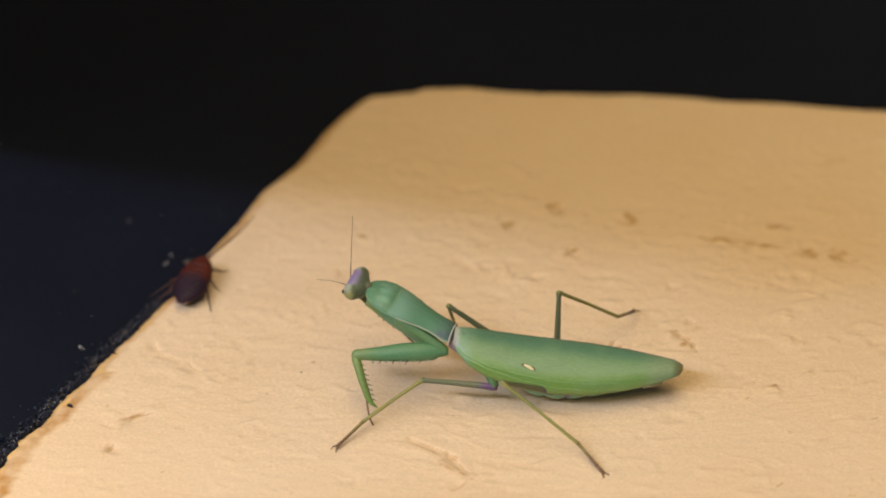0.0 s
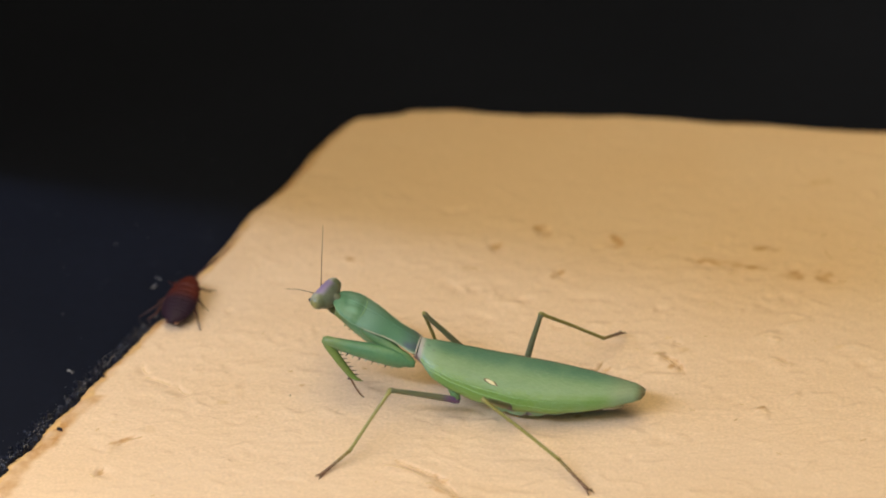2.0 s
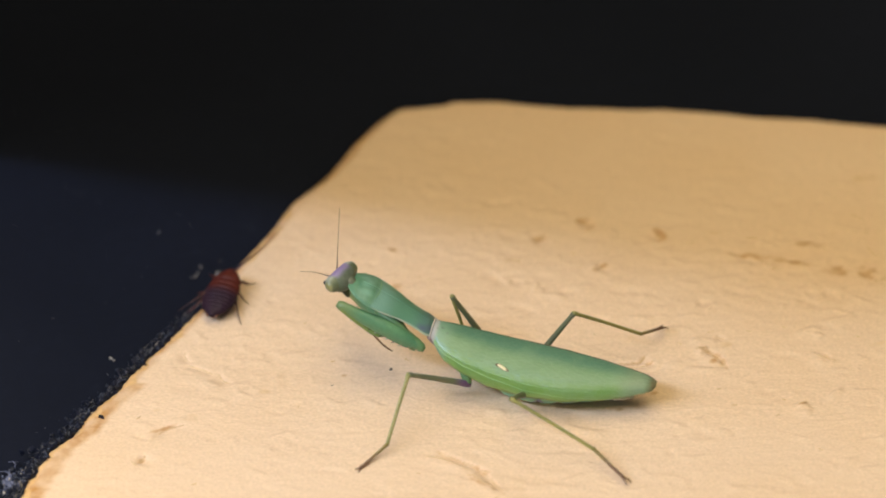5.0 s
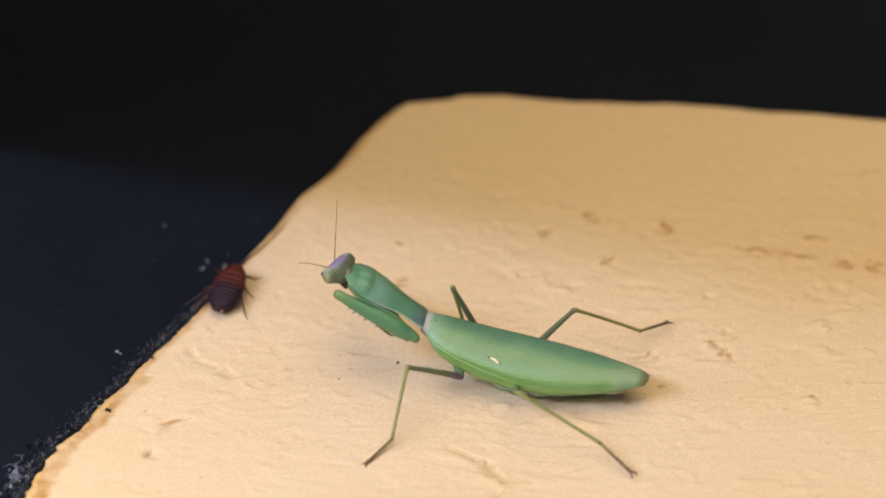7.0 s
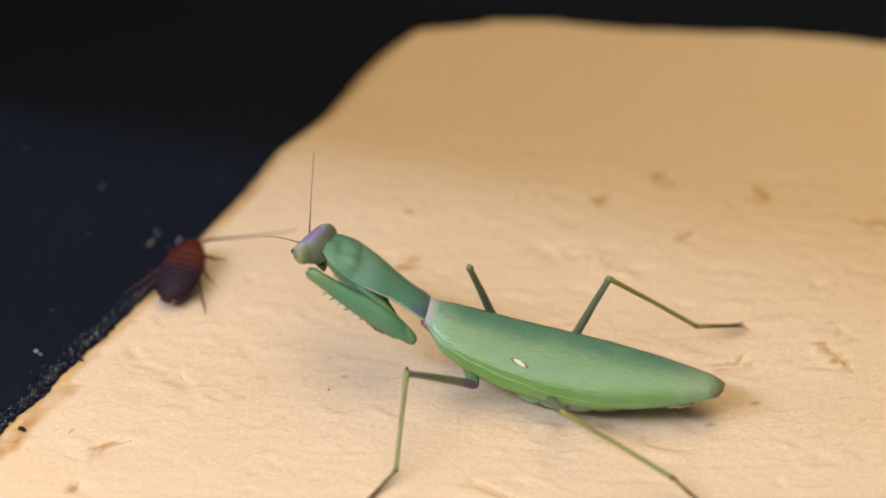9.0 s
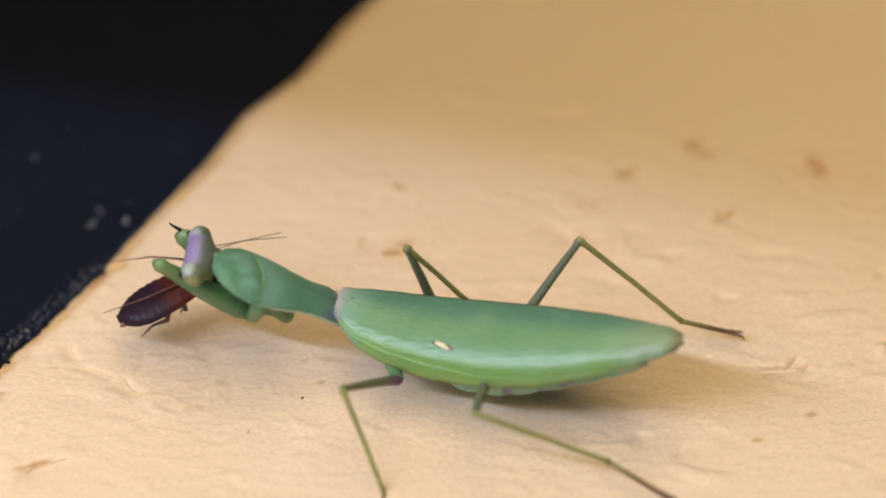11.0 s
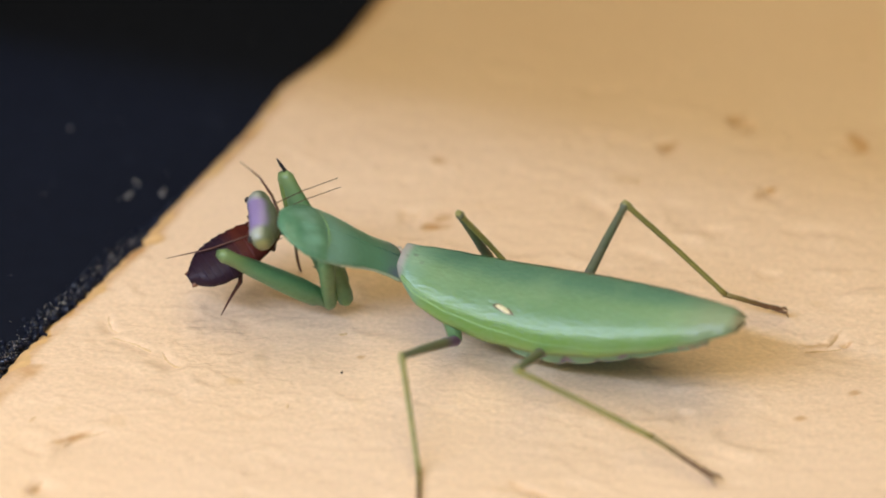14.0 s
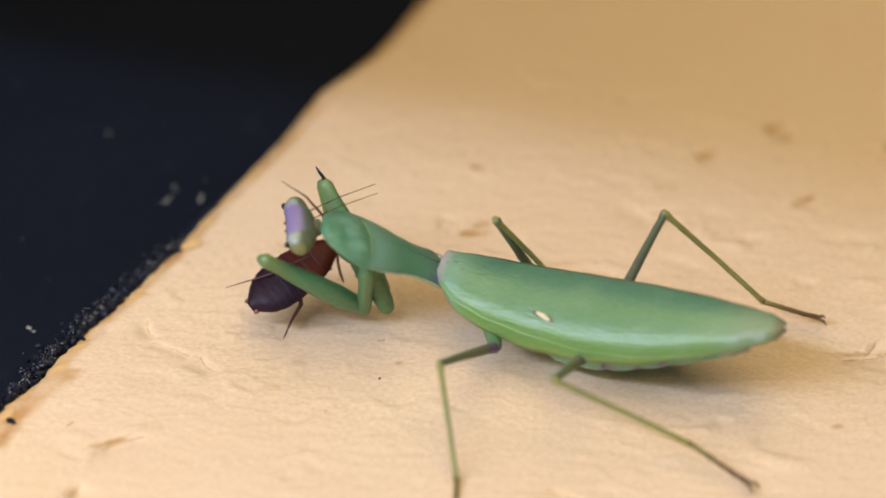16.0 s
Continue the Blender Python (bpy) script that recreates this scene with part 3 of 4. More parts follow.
def build_crumbs():
    """Flaked paint in the joint along the slab's worn edge; glints as pale specks."""
    rnd = random.Random(3)
    dark, pale = bmesh.new(), bmesh.new()
    pts_dark, pts_pale = [], []
    for _ in range(2600):
        y = rnd.uniform(-9.5, 0.0)
        thick = min(1.0, (0.8 - y) / 4)
        x = edge_x(y) - abs(rnd.gauss(0.0, 0.14)) * thick - 0.01
        pts_dark.append((x, y, -0.27 + rnd.uniform(0, 0.22) * thick, rnd.uniform(0.012, 0.055)))
    # pale flecks, and glints of the rough navy paint painted as pale specks
    for _ in range(1000):
        y = rnd.uniform(-9.5, -1.4)
        x = edge_x(y) - abs(rnd.gauss(0.03, 0.10)) - 0.02
        pts_pale.append((x, y, -0.12 + rnd.uniform(0, 0.13), rnd.uniform(0.003, 0.010)))
    for _ in range(90):
        pts_pale.append((rnd.uniform(-11, -2), rnd.uniform(-6, 6), -0.28, rnd.uniform(0.004, 0.011)))
    for _ in range(14):
        y = rnd.uniform(-7.6, -6.3)
        pts_pale.append((edge_x(y) - rnd.uniform(0.05, 0.5), y, -0.12, rnd.uniform(0.015, 0.05)))
    for _ in range(14):
        y0 = rnd.uniform(-7.5, -2.2)
        for _ in range(9):
            y = y0 + rnd.gauss(0, 0.06)
            pts_dark.append((edge_x(y) + rnd.uniform(-0.03, 0.05), y, rnd.uniform(0.002, 0.02) - 0.06, rnd.uniform(0.015, 0.065)))
    for _ in range(70):
        y = rnd.uniform(-8.2, -5.4)
        pts_dark.append((edge_x(y) - abs(rnd.gauss(0.05, 0.28)), y, rnd.uniform(-0.25, -0.04), rnd.uniform(0.03, 0.09)))
        pts_pale.append((edge_x(y) - abs(rnd.gauss(0.1, 0.2)), y, rnd.uniform(-0.2, -0.06), rnd.uniform(0.006, 0.02)))
    for x, y, z, r in pts_dark:
        if x < edge_x(y) or z > -0.07:
            pebble(dark, x, y, z, r, rnd)
    for x, y, z, r in pts_pale:
        if x < edge_x(y) - 0.005:
            pebble(pale, x, y, z, r, rnd)
    tagged(finish("paint_crumbs", dark, CRUMB_DARK, smooth=False), "dark navy paint crumbs along the slab edge", "crumbs", kind="stuff")
    tagged(finish("pale_crumbs_and_glints", pale, CRUMB_PALE, smooth=False), "pale paint specks scattered beside the slab, with painted glints at its edge", "crumbs", kind="stuff")


build_crumbs()


def build_chips():
    """The single chips and specks that can be told apart, each with a broken outline."""
    rnd = random.Random(21)
    kinds = (
        ("paint_chip", CRUMB_PALE, "small pale flake of paint lying on the navy ground", "paint chip", "pale paint chips beside the slab", -0.27,
         ((-4.76, -0.32, 0.028), (-4.72, -0.24, 0.020), (-4.68, 0.0, 0.017), (-4.64, -0.07, 0.014), (-4.34, -0.26, 0.023), (-4.31, -0.18, 0.018), (-5.55, 1.08, 0.018), (-6.33, -2.9, 0.030), (-6.27, -2.96, 0.020), (-6.62, -4.78, 0.07), (-6.54, -4.86, 0.05))),
        ("paint_speck", CRUMB_DARK, "tiny dark navy speck lying on the cream paint", "speck", "dark specks on the slab", 0.015,
         ((-5.63, -3.44, 0.030), (-6.42, -5.05, 0.05), (-0.87, -3.61, 0.028), (-2.0, -4.1, 0.016))),
    )
    for name, mat, label, category, group, z, places in kinds:
        for x, y, r in places:
            bm = bmesh.new()
            n, top, low = 9, [], []
            turn = rnd.uniform(0, 6.28)
            for k in range(n):
                a = 2 * math.pi * k / n
                q = r * rnd.uniform(0.65, 1.25)
                u, v = q * math.cos(a) * 1.35, q * math.sin(a) * 0.75
                p = (u * math.cos(turn) - v * math.sin(turn), u * math.sin(turn) + v * math.cos(turn))
                top.append(bm.verts.new(v3(p[0] * 0.8, p[1] * 0.8, r * rnd.uniform(0.35, 0.7))))
                low.append(bm.verts.new(v3(p[0], p[1], -r * 0.2)))
            mid = bm.verts.new(v3(0, 0, r * 0.6))
            for k in range(n):
                bm.faces.new((low[k], low[(k + 1) % n], top[(k + 1) % n], top[k]))
                bm.faces.new((top[k], top[(k + 1) % n], mid))
            bm.faces.new(low[::-1])
            chip = finish(name, bm, mat, smooth=False)
            level = z
            if mat is CRUMB_PALE and x > edge_x(y) - 0.35:
                level = -0.10
            chip.location = v3(x, y, level)
            tagged(chip, label, category, group)


build_chips()


def build_dust():
    """A matted grey tuft of dust and flaked paint caught against the slab's edge."""
    rnd = random.Random(17)
    root = new("dust_clump")
    root.location = v3(-8.05, -6.85, -0.28)
    tagged(root, "matted bluish-grey clump of dust against the slab edge", "dust")
    bm = bmesh.new()
    for _ in range(150):
        r = abs(rnd.gauss(0, 0.16))
        a = rnd.uniform(0, 6.28)
        pebble(bm, r * math.cos(a) * 0.9 - 0.3 * r * math.sin(a), r * math.sin(a) * 1.5, rnd.uniform(0.0, 0.16) * max(0.1, 1 - r / 0.4), rnd.uniform(0.02, 0.06), rnd)
    part("dust_grains", bm, DUST, root)
    for _ in range(16):
        bm = bmesh.new()
        x, y, a = rnd.gauss(0, 0.16), rnd.gauss(0, 0.25), rnd.uniform(0, 6.28)
        pts = [(x + 0.07 * k * math.cos(a + 0.4 * k), y + 0.07 * k * math.sin(a + 0.4 * k), 0.05 + 0.06 * math.sin(k * 0.8)) for k in range(5)]
        tube(bm, pts, [0.006, 0.008, 0.008, 0.007, 0.003], 5)
        part("fibre", bm, DUST, root)


build_dust()


def build_flakes():
    """Curled bits of the old ochre coat that stand out of the cream one, each a part of the slab."""
    rnd = random.Random(8)
    places = [(cx, cy, a, l * 0.8, b, 0.008) for cx, cy, a, l, w, h, b in CHIPS]
    for _ in range(46):
        places.append((rnd.uniform(-6, 9), rnd.uniform(-8, 3), rnd.gauss(-0.2, 0.6), rnd.uniform(0.03, 0.09), rnd.uniform(-2, 2), 0.009))
    for _ in range(14):
        places.append((rnd.uniform(4.5, 10), rnd.uniform(-1.0, 1.2), rnd.gauss(-0.2, 0.4), rnd.uniform(0.06, 0.2), rnd.uniform(-1, 1), 0.008))
    for cx, cy, ang, length, bow, lift in places:
        if cx < edge_x(cy) + 0.3:
            continue
        bm = bmesh.new()
        n = 9
        grid = []
        for k in range(n):
            u = (2 * k / (n - 1) - 1) * length
            w = (0.004 + 0.012 * rnd.random()) * math.sqrt(max(0.05, 1 - (u / length) ** 2))
            row = []
            for s in (-1, -0.3, 0.4, 1):
                v = bow * u * u + s * w
                x, y = cx + u * math.cos(ang) - v * math.sin(ang), cy + u * math.sin(ang) + v * math.cos(ang)
                row.append((x, y, float(relief(np.array([x]), np.array([y]), NEAR(x, y))[0]) + 0.003 + lift * (s + 1) * rnd.uniform(0.4, 1)))
            grid.append(row)
        shell(bm, grid, 0.008)
        part("flake", bm, FLAKE, SLAB)


STROKES = random_strokes()
NEAR = lambda x, y: [s for s in STROKES if abs(s[0] - x) < s[3] + 0.3 and abs(s[1] - y) < s[3] + 0.3]
build_flakes()


# ---------- the mantis ----------
WING = 4.42
HALF_WIDTH = [(0, 0.25), (0.03, 0.37), (0.08, 0.51), (0.18, 0.61), (0.3, 0.67), (0.45, 0.71), (0.6, 0.67), (0.75, 0.545), (0.87, 0.39), (0.95, 0.25), (0.985, 0.15), (1, 0.02)]
ARCH = [(u, 0.6 * w) for u, w in HALF_WIDTH]
RIDGE = [(0, 0.05), (0.03, 0.01), (0.08, 0.0), (0.18, -0.02), (0.3, -0.025), (0.45, -0.01), (0.6, 0.025), (0.75, 0.05), (0.87, 0.048), (0.95, 0.045), (1, 0.0)]


def wing_point(u, a, lift=0.0):
    """A point on the folded wings: u from root to tip, a in degrees round the body (0 on top, 90 at the side)."""
    r = radians(a)
    w, h = lerp_table(HALF_WIDTH, u) + lift, lerp_table(ARCH, u) + lift
    return (-WING * u + 0.02, w * math.sin(r), lerp_table(RIDGE, u) + lift - h * (1 - math.cos(r)) * 1.05)


def build_tegmen(root, side, lift):
    bm = bmesh.new()
    grid = []
    for i in range(61):
        u = math.sin(i / 60 * math.pi / 2) ** 0.9
        row = []
        for j in range(23):
            low = lerp_table([(0, 72), (0.12, 90), (0.3, 99), (0.45, 96), (0.65, 95), (0.8, 90), (0.92, 82), (1, 76)], u)
            a = -24 + (24 + low) * j / 22
            x, y, z = wing_point(u, a, lift)
            vein = 0.010 * math.exp(-((a - 62) / 3.0) ** 2) * min(1, 6 * u) * (1 - u)
            ripple = 0.0025 * math.sin(u * 70 + a * 0.35) + 0.007 * noise.noise(Vector((u * 7, a * 0.05, side * 3))) * min(1, 5 * u) + 0.004 * noise.noise(Vector((u * 24, a * 0.12, side * 5)))
            row.append((x, side * (y + vein * 0.7), z + vein * 0.7 + ripple))
        grid.append(row)
    shell(bm, grid, 0.012 * side)
    wing = part("wing", bm, TEGMEN, root)
    lay = wing.data.attributes.new("across", "FLOAT", "POINT")
    lay.data.foreach_set("value", [max(0.0, j / 22 * 1.24 - 0.24) for i in range(61) for j in range(23) for _ in (0, 1)])
    # the pale spot in its brown ring, and the two long veins
    for nm, mat, su, sa, up in (("spot_rim", SPOT_RIM, 0.033, 4.2, 0.014), ("spot", PALE_SPOT, 0.023, 2.9, 0.020)):
        bm = bmesh.new()
        ring = []
        mid = None
        for k in range(16):
            c = 2 * math.pi * k / 16
            x, y, z = wing_point(0.338 + su * math.cos(c) * (1 + 0.12 * math.sin(3 * c)), 46 + 3 * math.cos(c) + sa * math.sin(c), lift + up)
            ring.append(bm.verts.new(v3(x, side * y, z)))
        x, y, z = wing_point(0.338, 46, lift + up + 0.006)
        mid = bm.verts.new(v3(x, side * y, z))
        for k in range(16):
            bm.faces.new((ring[k], ring[(k + 1) % 16], mid))
        part(nm, bm, mat, wing)
    for a0, a1 in ((60, 70), (66, 92)):
        bm = bmesh.new()
        pts = []
        for k in range(40):
            u = 0.02 + 0.92 * k / 39
            x, y, z = wing_point(u, a0 + (a1 - a0) * u, lift + 0.010)
            pts.append((x, side * y, z))
        tube(bm, pts, [0.013 * (1.1 - k / 40) for k in range(40)], 6)
        part("wing_vein", bm, VEIN, wing)
    # the margins: pale green below, brown along the top towards the tip
    for rim_mat, u0, u1, ang, r in ((VEIN, 0.06, 0.93, None, 0.011), (WING_RIM, 0.40, 0.998, -22.0, 0.020)):
        bm = bmesh.new()
        pts = []
        for k in range(40):
            u = u0 + (u1 - u0) * k / 39
            low = lerp_table([(0, 72), (0.12, 90), (0.3, 99), (0.45, 96), (0.65, 95), (0.8, 90), (0.92, 82), (1, 76)], u)
            x, y, z = wing_point(u, low if ang is None else ang, lift)
            pts.append((x, side * y, z))
        tube(bm, pts, [r * (0.5 + 0.5 * math.sin(math.pi * min(1, (k + 3) / 20))) if k < 20 else r for k in range(40)], 6)
        part("wing_margin", bm, rim_mat, wing)
    # the pale membrane of the hind wing, which peeps out near the tip
    bm = bmesh.new()
    shell(bm, [[(lambda p: (p[0], side * p[1], p[2] - 0.02))(wing_point(0.84 + 0.009 * i, 80 + 4.5 * j + 3 * math.sin(i * 1.7), lift - 0.03 + 0.012 * j)) for j in range(4)] for i in range(10)], 0.006)
    part("hind_wing", bm, MEMBRANE, wing)
    return wing


def build_mantis():
    root = new("praying_mantis")
    tagged(root, "green praying mantis with folded wings walking on cream paint", "mantis")
    build_tegmen(root, -1, -0.05)
    build_tegmen(root, 1, 0.04)
    # abdomen in overlapping plates below the wings
    n = 8
    for k in range(n):
        u0, u1 = 0.16 + 0.70 * k / n, 0.16 + 0.70 * (k + 1) / n
        bm = bmesh.new()
        rings = []
        for s in (0.0, 0.25, 0.7, 0.95, 1.06):
            u = u0 + (u1 - u0) * s
            swell = 1.0 + 0.065 * math.sin(s * math.pi) - (0.05 if s > 1 else 0)
            full = min(1.0, 0.45 + 2.6 * (u - 0.16)) * (1 - max(0, (u - 0.48) / 0.36) ** 1.3 * 0.75)
            rings.append((-WING * u, 0, -0.40 - 0.12 * full, 0.64 * full * swell, 0.42 * full * swell))
        loft(bm, rings, 18)
        part("abdomen_plate", bm, ABDOMEN, root)
    bm = bmesh.new()
    loft(bm, [(0.10, 0, -0.14, 0.18, 0.14), (-0.1, 0, -0.20, 0.27, 0.19), (-0.5, 0, -0.36, 0.36, 0.27), (-1.0, 0, -0.42, 0.42, 0.30), (-1.5, 0, -0.44, 0.44, 0.30), (-1.9, 0, -0.42, 0.3, 0.22)], 16)
    part("thorax", bm, THORAX_SIDE, root)

    # neck shield, from its hinge at the wings to the neck
    bm = bmesh.new()
    outline = [(-0.12, 0.20), (-0.06, 0.27), (0.05, 0.295), (0.2, 0.28), (0.38, 0.28), (0.58, 0.31), (0.8, 0.37), (1.0, 0.412), (1.17, 0.432), (1.34, 0.432), (1.52, 0.385), (1.67, 0.285), (1.76, 0.18), (1.80, 0.06)]
    crown = [(-0.12, 0.09), (0.05, 0.145), (0.4, 0.145), (1.0, 0.165), (1.19, 0.160), (1.25, 0.178), (1.4, 0.17), (1.6, 0.135), (1.76, 0.08), (1.80, 0.03)]
    shape = [(x, lerp_table(outline, x), lerp_table(crown, x)) for x in (-0.12 + 1.92 * k / 44 for k in range(45))]
    loops, n = [], 28
    for x, w, h in shape:
        loop = []
        for k in range(n):
            c, q = math.cos(2 * math.pi * k / n), math.sin(2 * math.pi * k / n)
            # a low roof with a thin raised border, hollow below
            z = h * (abs(q) ** 1.25) * (1 if q > 0 else -0.5) + 0.03 * (abs(c) ** 8) + (0.010 * noise.noise(Vector((x * 5, c * 3, 2.0))) if q > 0 else 0)
            loop.append(bm.verts.new(v3(x, w * c, 0.03 * math.sin(x * 1.8) + z)))
        loops.append(loop)
    for p, q in zip(loops, loops[1:]):
        for k in range(n):
            bm.faces.new((p[k], p[(k + 1) % n], q[(k + 1) % n], q[k]))
    bm.faces.new(loops[0])
    bm.faces.new(loops[-1])
    shield = part("neck_shield", bm, THORAX, root)
    for side in (-1, 1):
        bm = bmesh.new()
        tube(bm, [(x, side * w, 0.03 * math.sin(x * 1.8) + 0.02) for x, w, h in shape[1:-1]], [0.022 - 0.013 * k / (len(shape) - 2) for k in range(len(shape) - 2)], 7)
        part("keel", bm, KEEL, shield)
    bm = bmesh.new()
    groove = []
    for k in range(13):
        a = radians(-48 + 96 * k / 12)
        groove.append((1.30 - 0.12 * math.cos(a), 0.42 * math.sin(a), 0.028 + 0.164 * math.cos(a) ** 1.25))
    tube(bm, groove, [0.002 + 0.006 * math.sin(math.pi * k / 12) for k in range(13)], 6)
    part("groove", bm, VEIN, shield)
    bm = bmesh.new()
    tube(bm, [(x, 0, 0.03 * math.sin(x * 1.8) + h + 0.002) for x, w, h in shape[4:-6]], [0.008] * (len(shape) - 10), 6)
    part("ridge", bm, THORAX, shield)
    bm = bmesh.new()
    hinge = []
    for k in range(15):
        a = radians(-110 + 220 * k / 14)
        hinge.append((-0.09 + 0.05 * math.cos(a), 0.275 * math.sin(a), 0.0 + 0.14 * math.cos(a)))
    tube(bm, hinge, [0.013] * 15, 8)
    part("collar", bm, COLLAR, shield)

    # head: wide and flat, its ends are the eyes
    def across(bm, rows, n=16):
        """Rings round the y axis: (y, x, z, rx, rz)."""
        loops = [[bm.verts.new(v3(x + rx * math.cos(2 * math.pi * k / n), y, z + rz * math.sin(2 * math.pi * k / n))) for k in range(n)] for y, x, z, rx, rz in rows]
        for p, q in zip(loops, loops[1:]):
            for k in range(n):
                bm.faces.new((p[k], p[(k + 1) % n], q[(k + 1) % n], q[k]))
        bm.faces.new(loops[0])
        bm.faces.new(loops[-1])

    bm = bmesh.new()
    across(bm, [(-0.32, 0, 0.0, 0.10, 0.12), (-0.24, 0, -0.02, 0.145, 0.185), (-0.12, -0.01, -0.04, 0.165, 0.22), (0, -0.015, -0.05, 0.17, 0.235), (0.12, -0.01, -0.04, 0.165, 0.22), (0.24, 0, -0.02, 0.145, 0.185), (0.32, 0, 0.0, 0.10, 0.12)])
    head = part("head", bm, HEADGREEN, root)
    bm = bmesh.new()
    loft(bm, [(0.17, 0, -0.40, 0.03, 0.03), (0.13, 0, -0.35, 0.08, 0.06), (0.10, 0, -0.24, 0.13, 0.10), (0.06, 0, -0.12, 0.20, 0.12), (0.0, 0, 0.0, 0.2, 0.1)], 14)
    part("mouth", bm, MOUTH, head)
    bm = bmesh.new()
    tube(bm, [(0, 0, -0.08), (-0.09, -0.02, -0.15), (-0.15, -0.04, -0.22), (-0.17, -0.05, -0.25)], [0.12, 0.12, 0.10, 0.05], 12)
    part("neck", bm, NECK_SKIN, head)
    antennae = {}
    for side in (-1, 1):
        bm = bmesh.new()
        across(bm, [(side * y, x, z, rx, rz) for y, x, z, rx, rz in ((0.15, 0.01, 0.01, 0.11, 0.13), (0.20, 0.008, 0.0, 0.148, 0.176), (0.28, 0.010, 0.004, 0.142, 0.166), (0.35, 0.008, 0.005, 0.122, 0.142), (0.40, 0.005, 0.005, 0.095, 0.11), (0.43, 0, 0, 0.05, 0.06))])
        eye = part("eye", bm, EYE, head)
        bm = bmesh.new()
        bmesh.ops.create_uvsphere(bm, u_segments=12, v_segments=8, radius=0.042 * C, matrix=Matrix.Translation(v3(0.105, side * 0.325, 0.105)))
        part("pupil", bm, BLACK, eye)
        bm = bmesh.new()
        pts = [(0, 0, 0), (0.06, 0, 0), (0.35, 0, 0.03), (0.75, 0, 0.05), (1.25, 0, 0.02)]
        tube(bm, pts, [0.020, 0.012, 0.007, 0.006, 0.004], 6)
        antennae[side] = part("antenna", bm, BROWN_HAIR, head)

    legs = {}
    for side, name in ((1, "near"), (-1, "far")):
        # grasping leg
        bm = bmesh.new()
        loft(bm, [(-0.05, 0, 0, 0.06, 0.07), (0.05, 0, 0, 0.10, 0.11), (0.32, 0, 0, 0.10, 0.13), (0.62, 0, 0, 0.09, 0.12), (0.85, 0, 0, 0.095, 0.115), (0.97, 0, 0, 0.10, 0.115), (1.10, 0, 0, 0.085, 0.095), (1.16, 0, 0, 0.04, 0.05)], 14)
        legs[name, "coxa"] = part("grasping_coxa", bm, COXA, root)
        bm = bmesh.new()
        loft(bm, [(-0.04, 0, 0, 0.05, 0.055), (0.03, 0, 0, 0.065, 0.075), (0.15, 0, 0, 0.075, 0.09), (0.24, 0, 0, 0.10, 0.13), (0.50, 0, 0.01, 0.11, 0.150), (0.85, 0, 0.01, 0.105, 0.145), (1.25, 0, 0, 0.088, 0.115), (1.58, 0, 0, 0.066, 0.09), (1.72, 0, 0, 0.072, 0.085), (1.80, 0, 0, 0.04, 0.05)], 16)
        for v in bm.verts:
            v.co.y, v.co.z = v.co.y * 1.25, v.co.z * (1.4 if side < 0 else 1.24)
        femur = legs[name, "femur"] = part("grasping_femur", bm, FORELEG, root)
        if side < 0:
            bm = bmesh.new()
            tube(bm, [(1.72, 0, 0.03), (1.82, 0, 0.05), (1.90, 0.01, 0.04), (1.99, 0.03, 0.05)], [0.03, 0.024, 0.020, 0.008], 7)
            part("claw", bm, BLACK, femur)
        for k in range(9):
            for row in (-1, 1):
                x = 0.35 + 0.13 * k
                bm = bmesh.new()
                tube(bm, [(x, row * 0.05, -0.12), (x + 0.02, row * 0.06, -0.17), (x + 0.05, row * 0.06, -0.19 - 0.03 * (k % 2) + 0.012 * max(0, k - 4))], [0.014, 0.010, 0.002], 5)
                part("spine", bm, BLACK if k % 2 else KEEL, femur)
        bm = bmesh.new()
        tube(bm, [(-0.03, 0, 0), (0.1, 0, 0), (0.5, 0, -0.01), (0.85, 0, 0.0), (1.0, 0, 0.04), (1.1, 0, 0.12)], [0.06, 0.09, 0.08, 0.065, 0.04, 0.006], 9)
        tibia = legs[name, "tibia"] = part("grasping_tibia", bm, TIBIA, root)
        for k in range(8):
            bm = bmesh.new()
            x = 0.2 + 0.1 * k
            tube(bm, [(x, 0.02, 0.05), (x + 0.03, 0.02, 0.10), (x + 0.06, 0.02, 0.14)], [0.014, 0.009, 0.002], 5)
            part("spine", bm, BLACK, tibia)
        bm = bmesh.new()
        pts = [(0.90, 0, -0.04), (1.02, 0, -0.06), (1.16, 0, -0.08), (1.30, 0, -0.08), (1.40, 0, -0.06)]
        tube(bm, pts, [0.022, 0.02, 0.018, 0.018, 0.012], 6)
        part("foot", bm, LEG_TARSUS, tibia)
        # walking legs
        for kind, lf, lt in (("mid", 1.40, 1.40), ("hind", 1.38, 1.85)):
            bm = bmesh.new()
            tube(bm, [(-0.05, 0, 0), (0.03, 0, 0), (0.2, 0, 0.01), (lf * 0.6, 0, 0.01), (lf - 0.1, 0, 0), (lf - 0.02, 0, 0), (lf + 0.03, 0, 0)], [0.05, 0.070, 0.066, 0.054, 0.046, 0.058, 0.03], 10)
            legs[name, kind, "femur"] = part("walking_femur", bm, LEG_FEMUR, root)
            bm = bmesh.new()
            tube(bm, [(-0.04, 0, 0), (0.04, 0, 0), (0.12, 0, 0), (lt * 0.5, 0, 0.01), (lt - 0.08, 0, 0), (lt, 0, 0)], [0.035, 0.050, 0.037, 0.033, 0.034, 0.04], 9)
            legs[name, kind, "tibia"] = part("walking_tibia", bm, LEG_TIBIA, root)
            bm = bmesh.new()
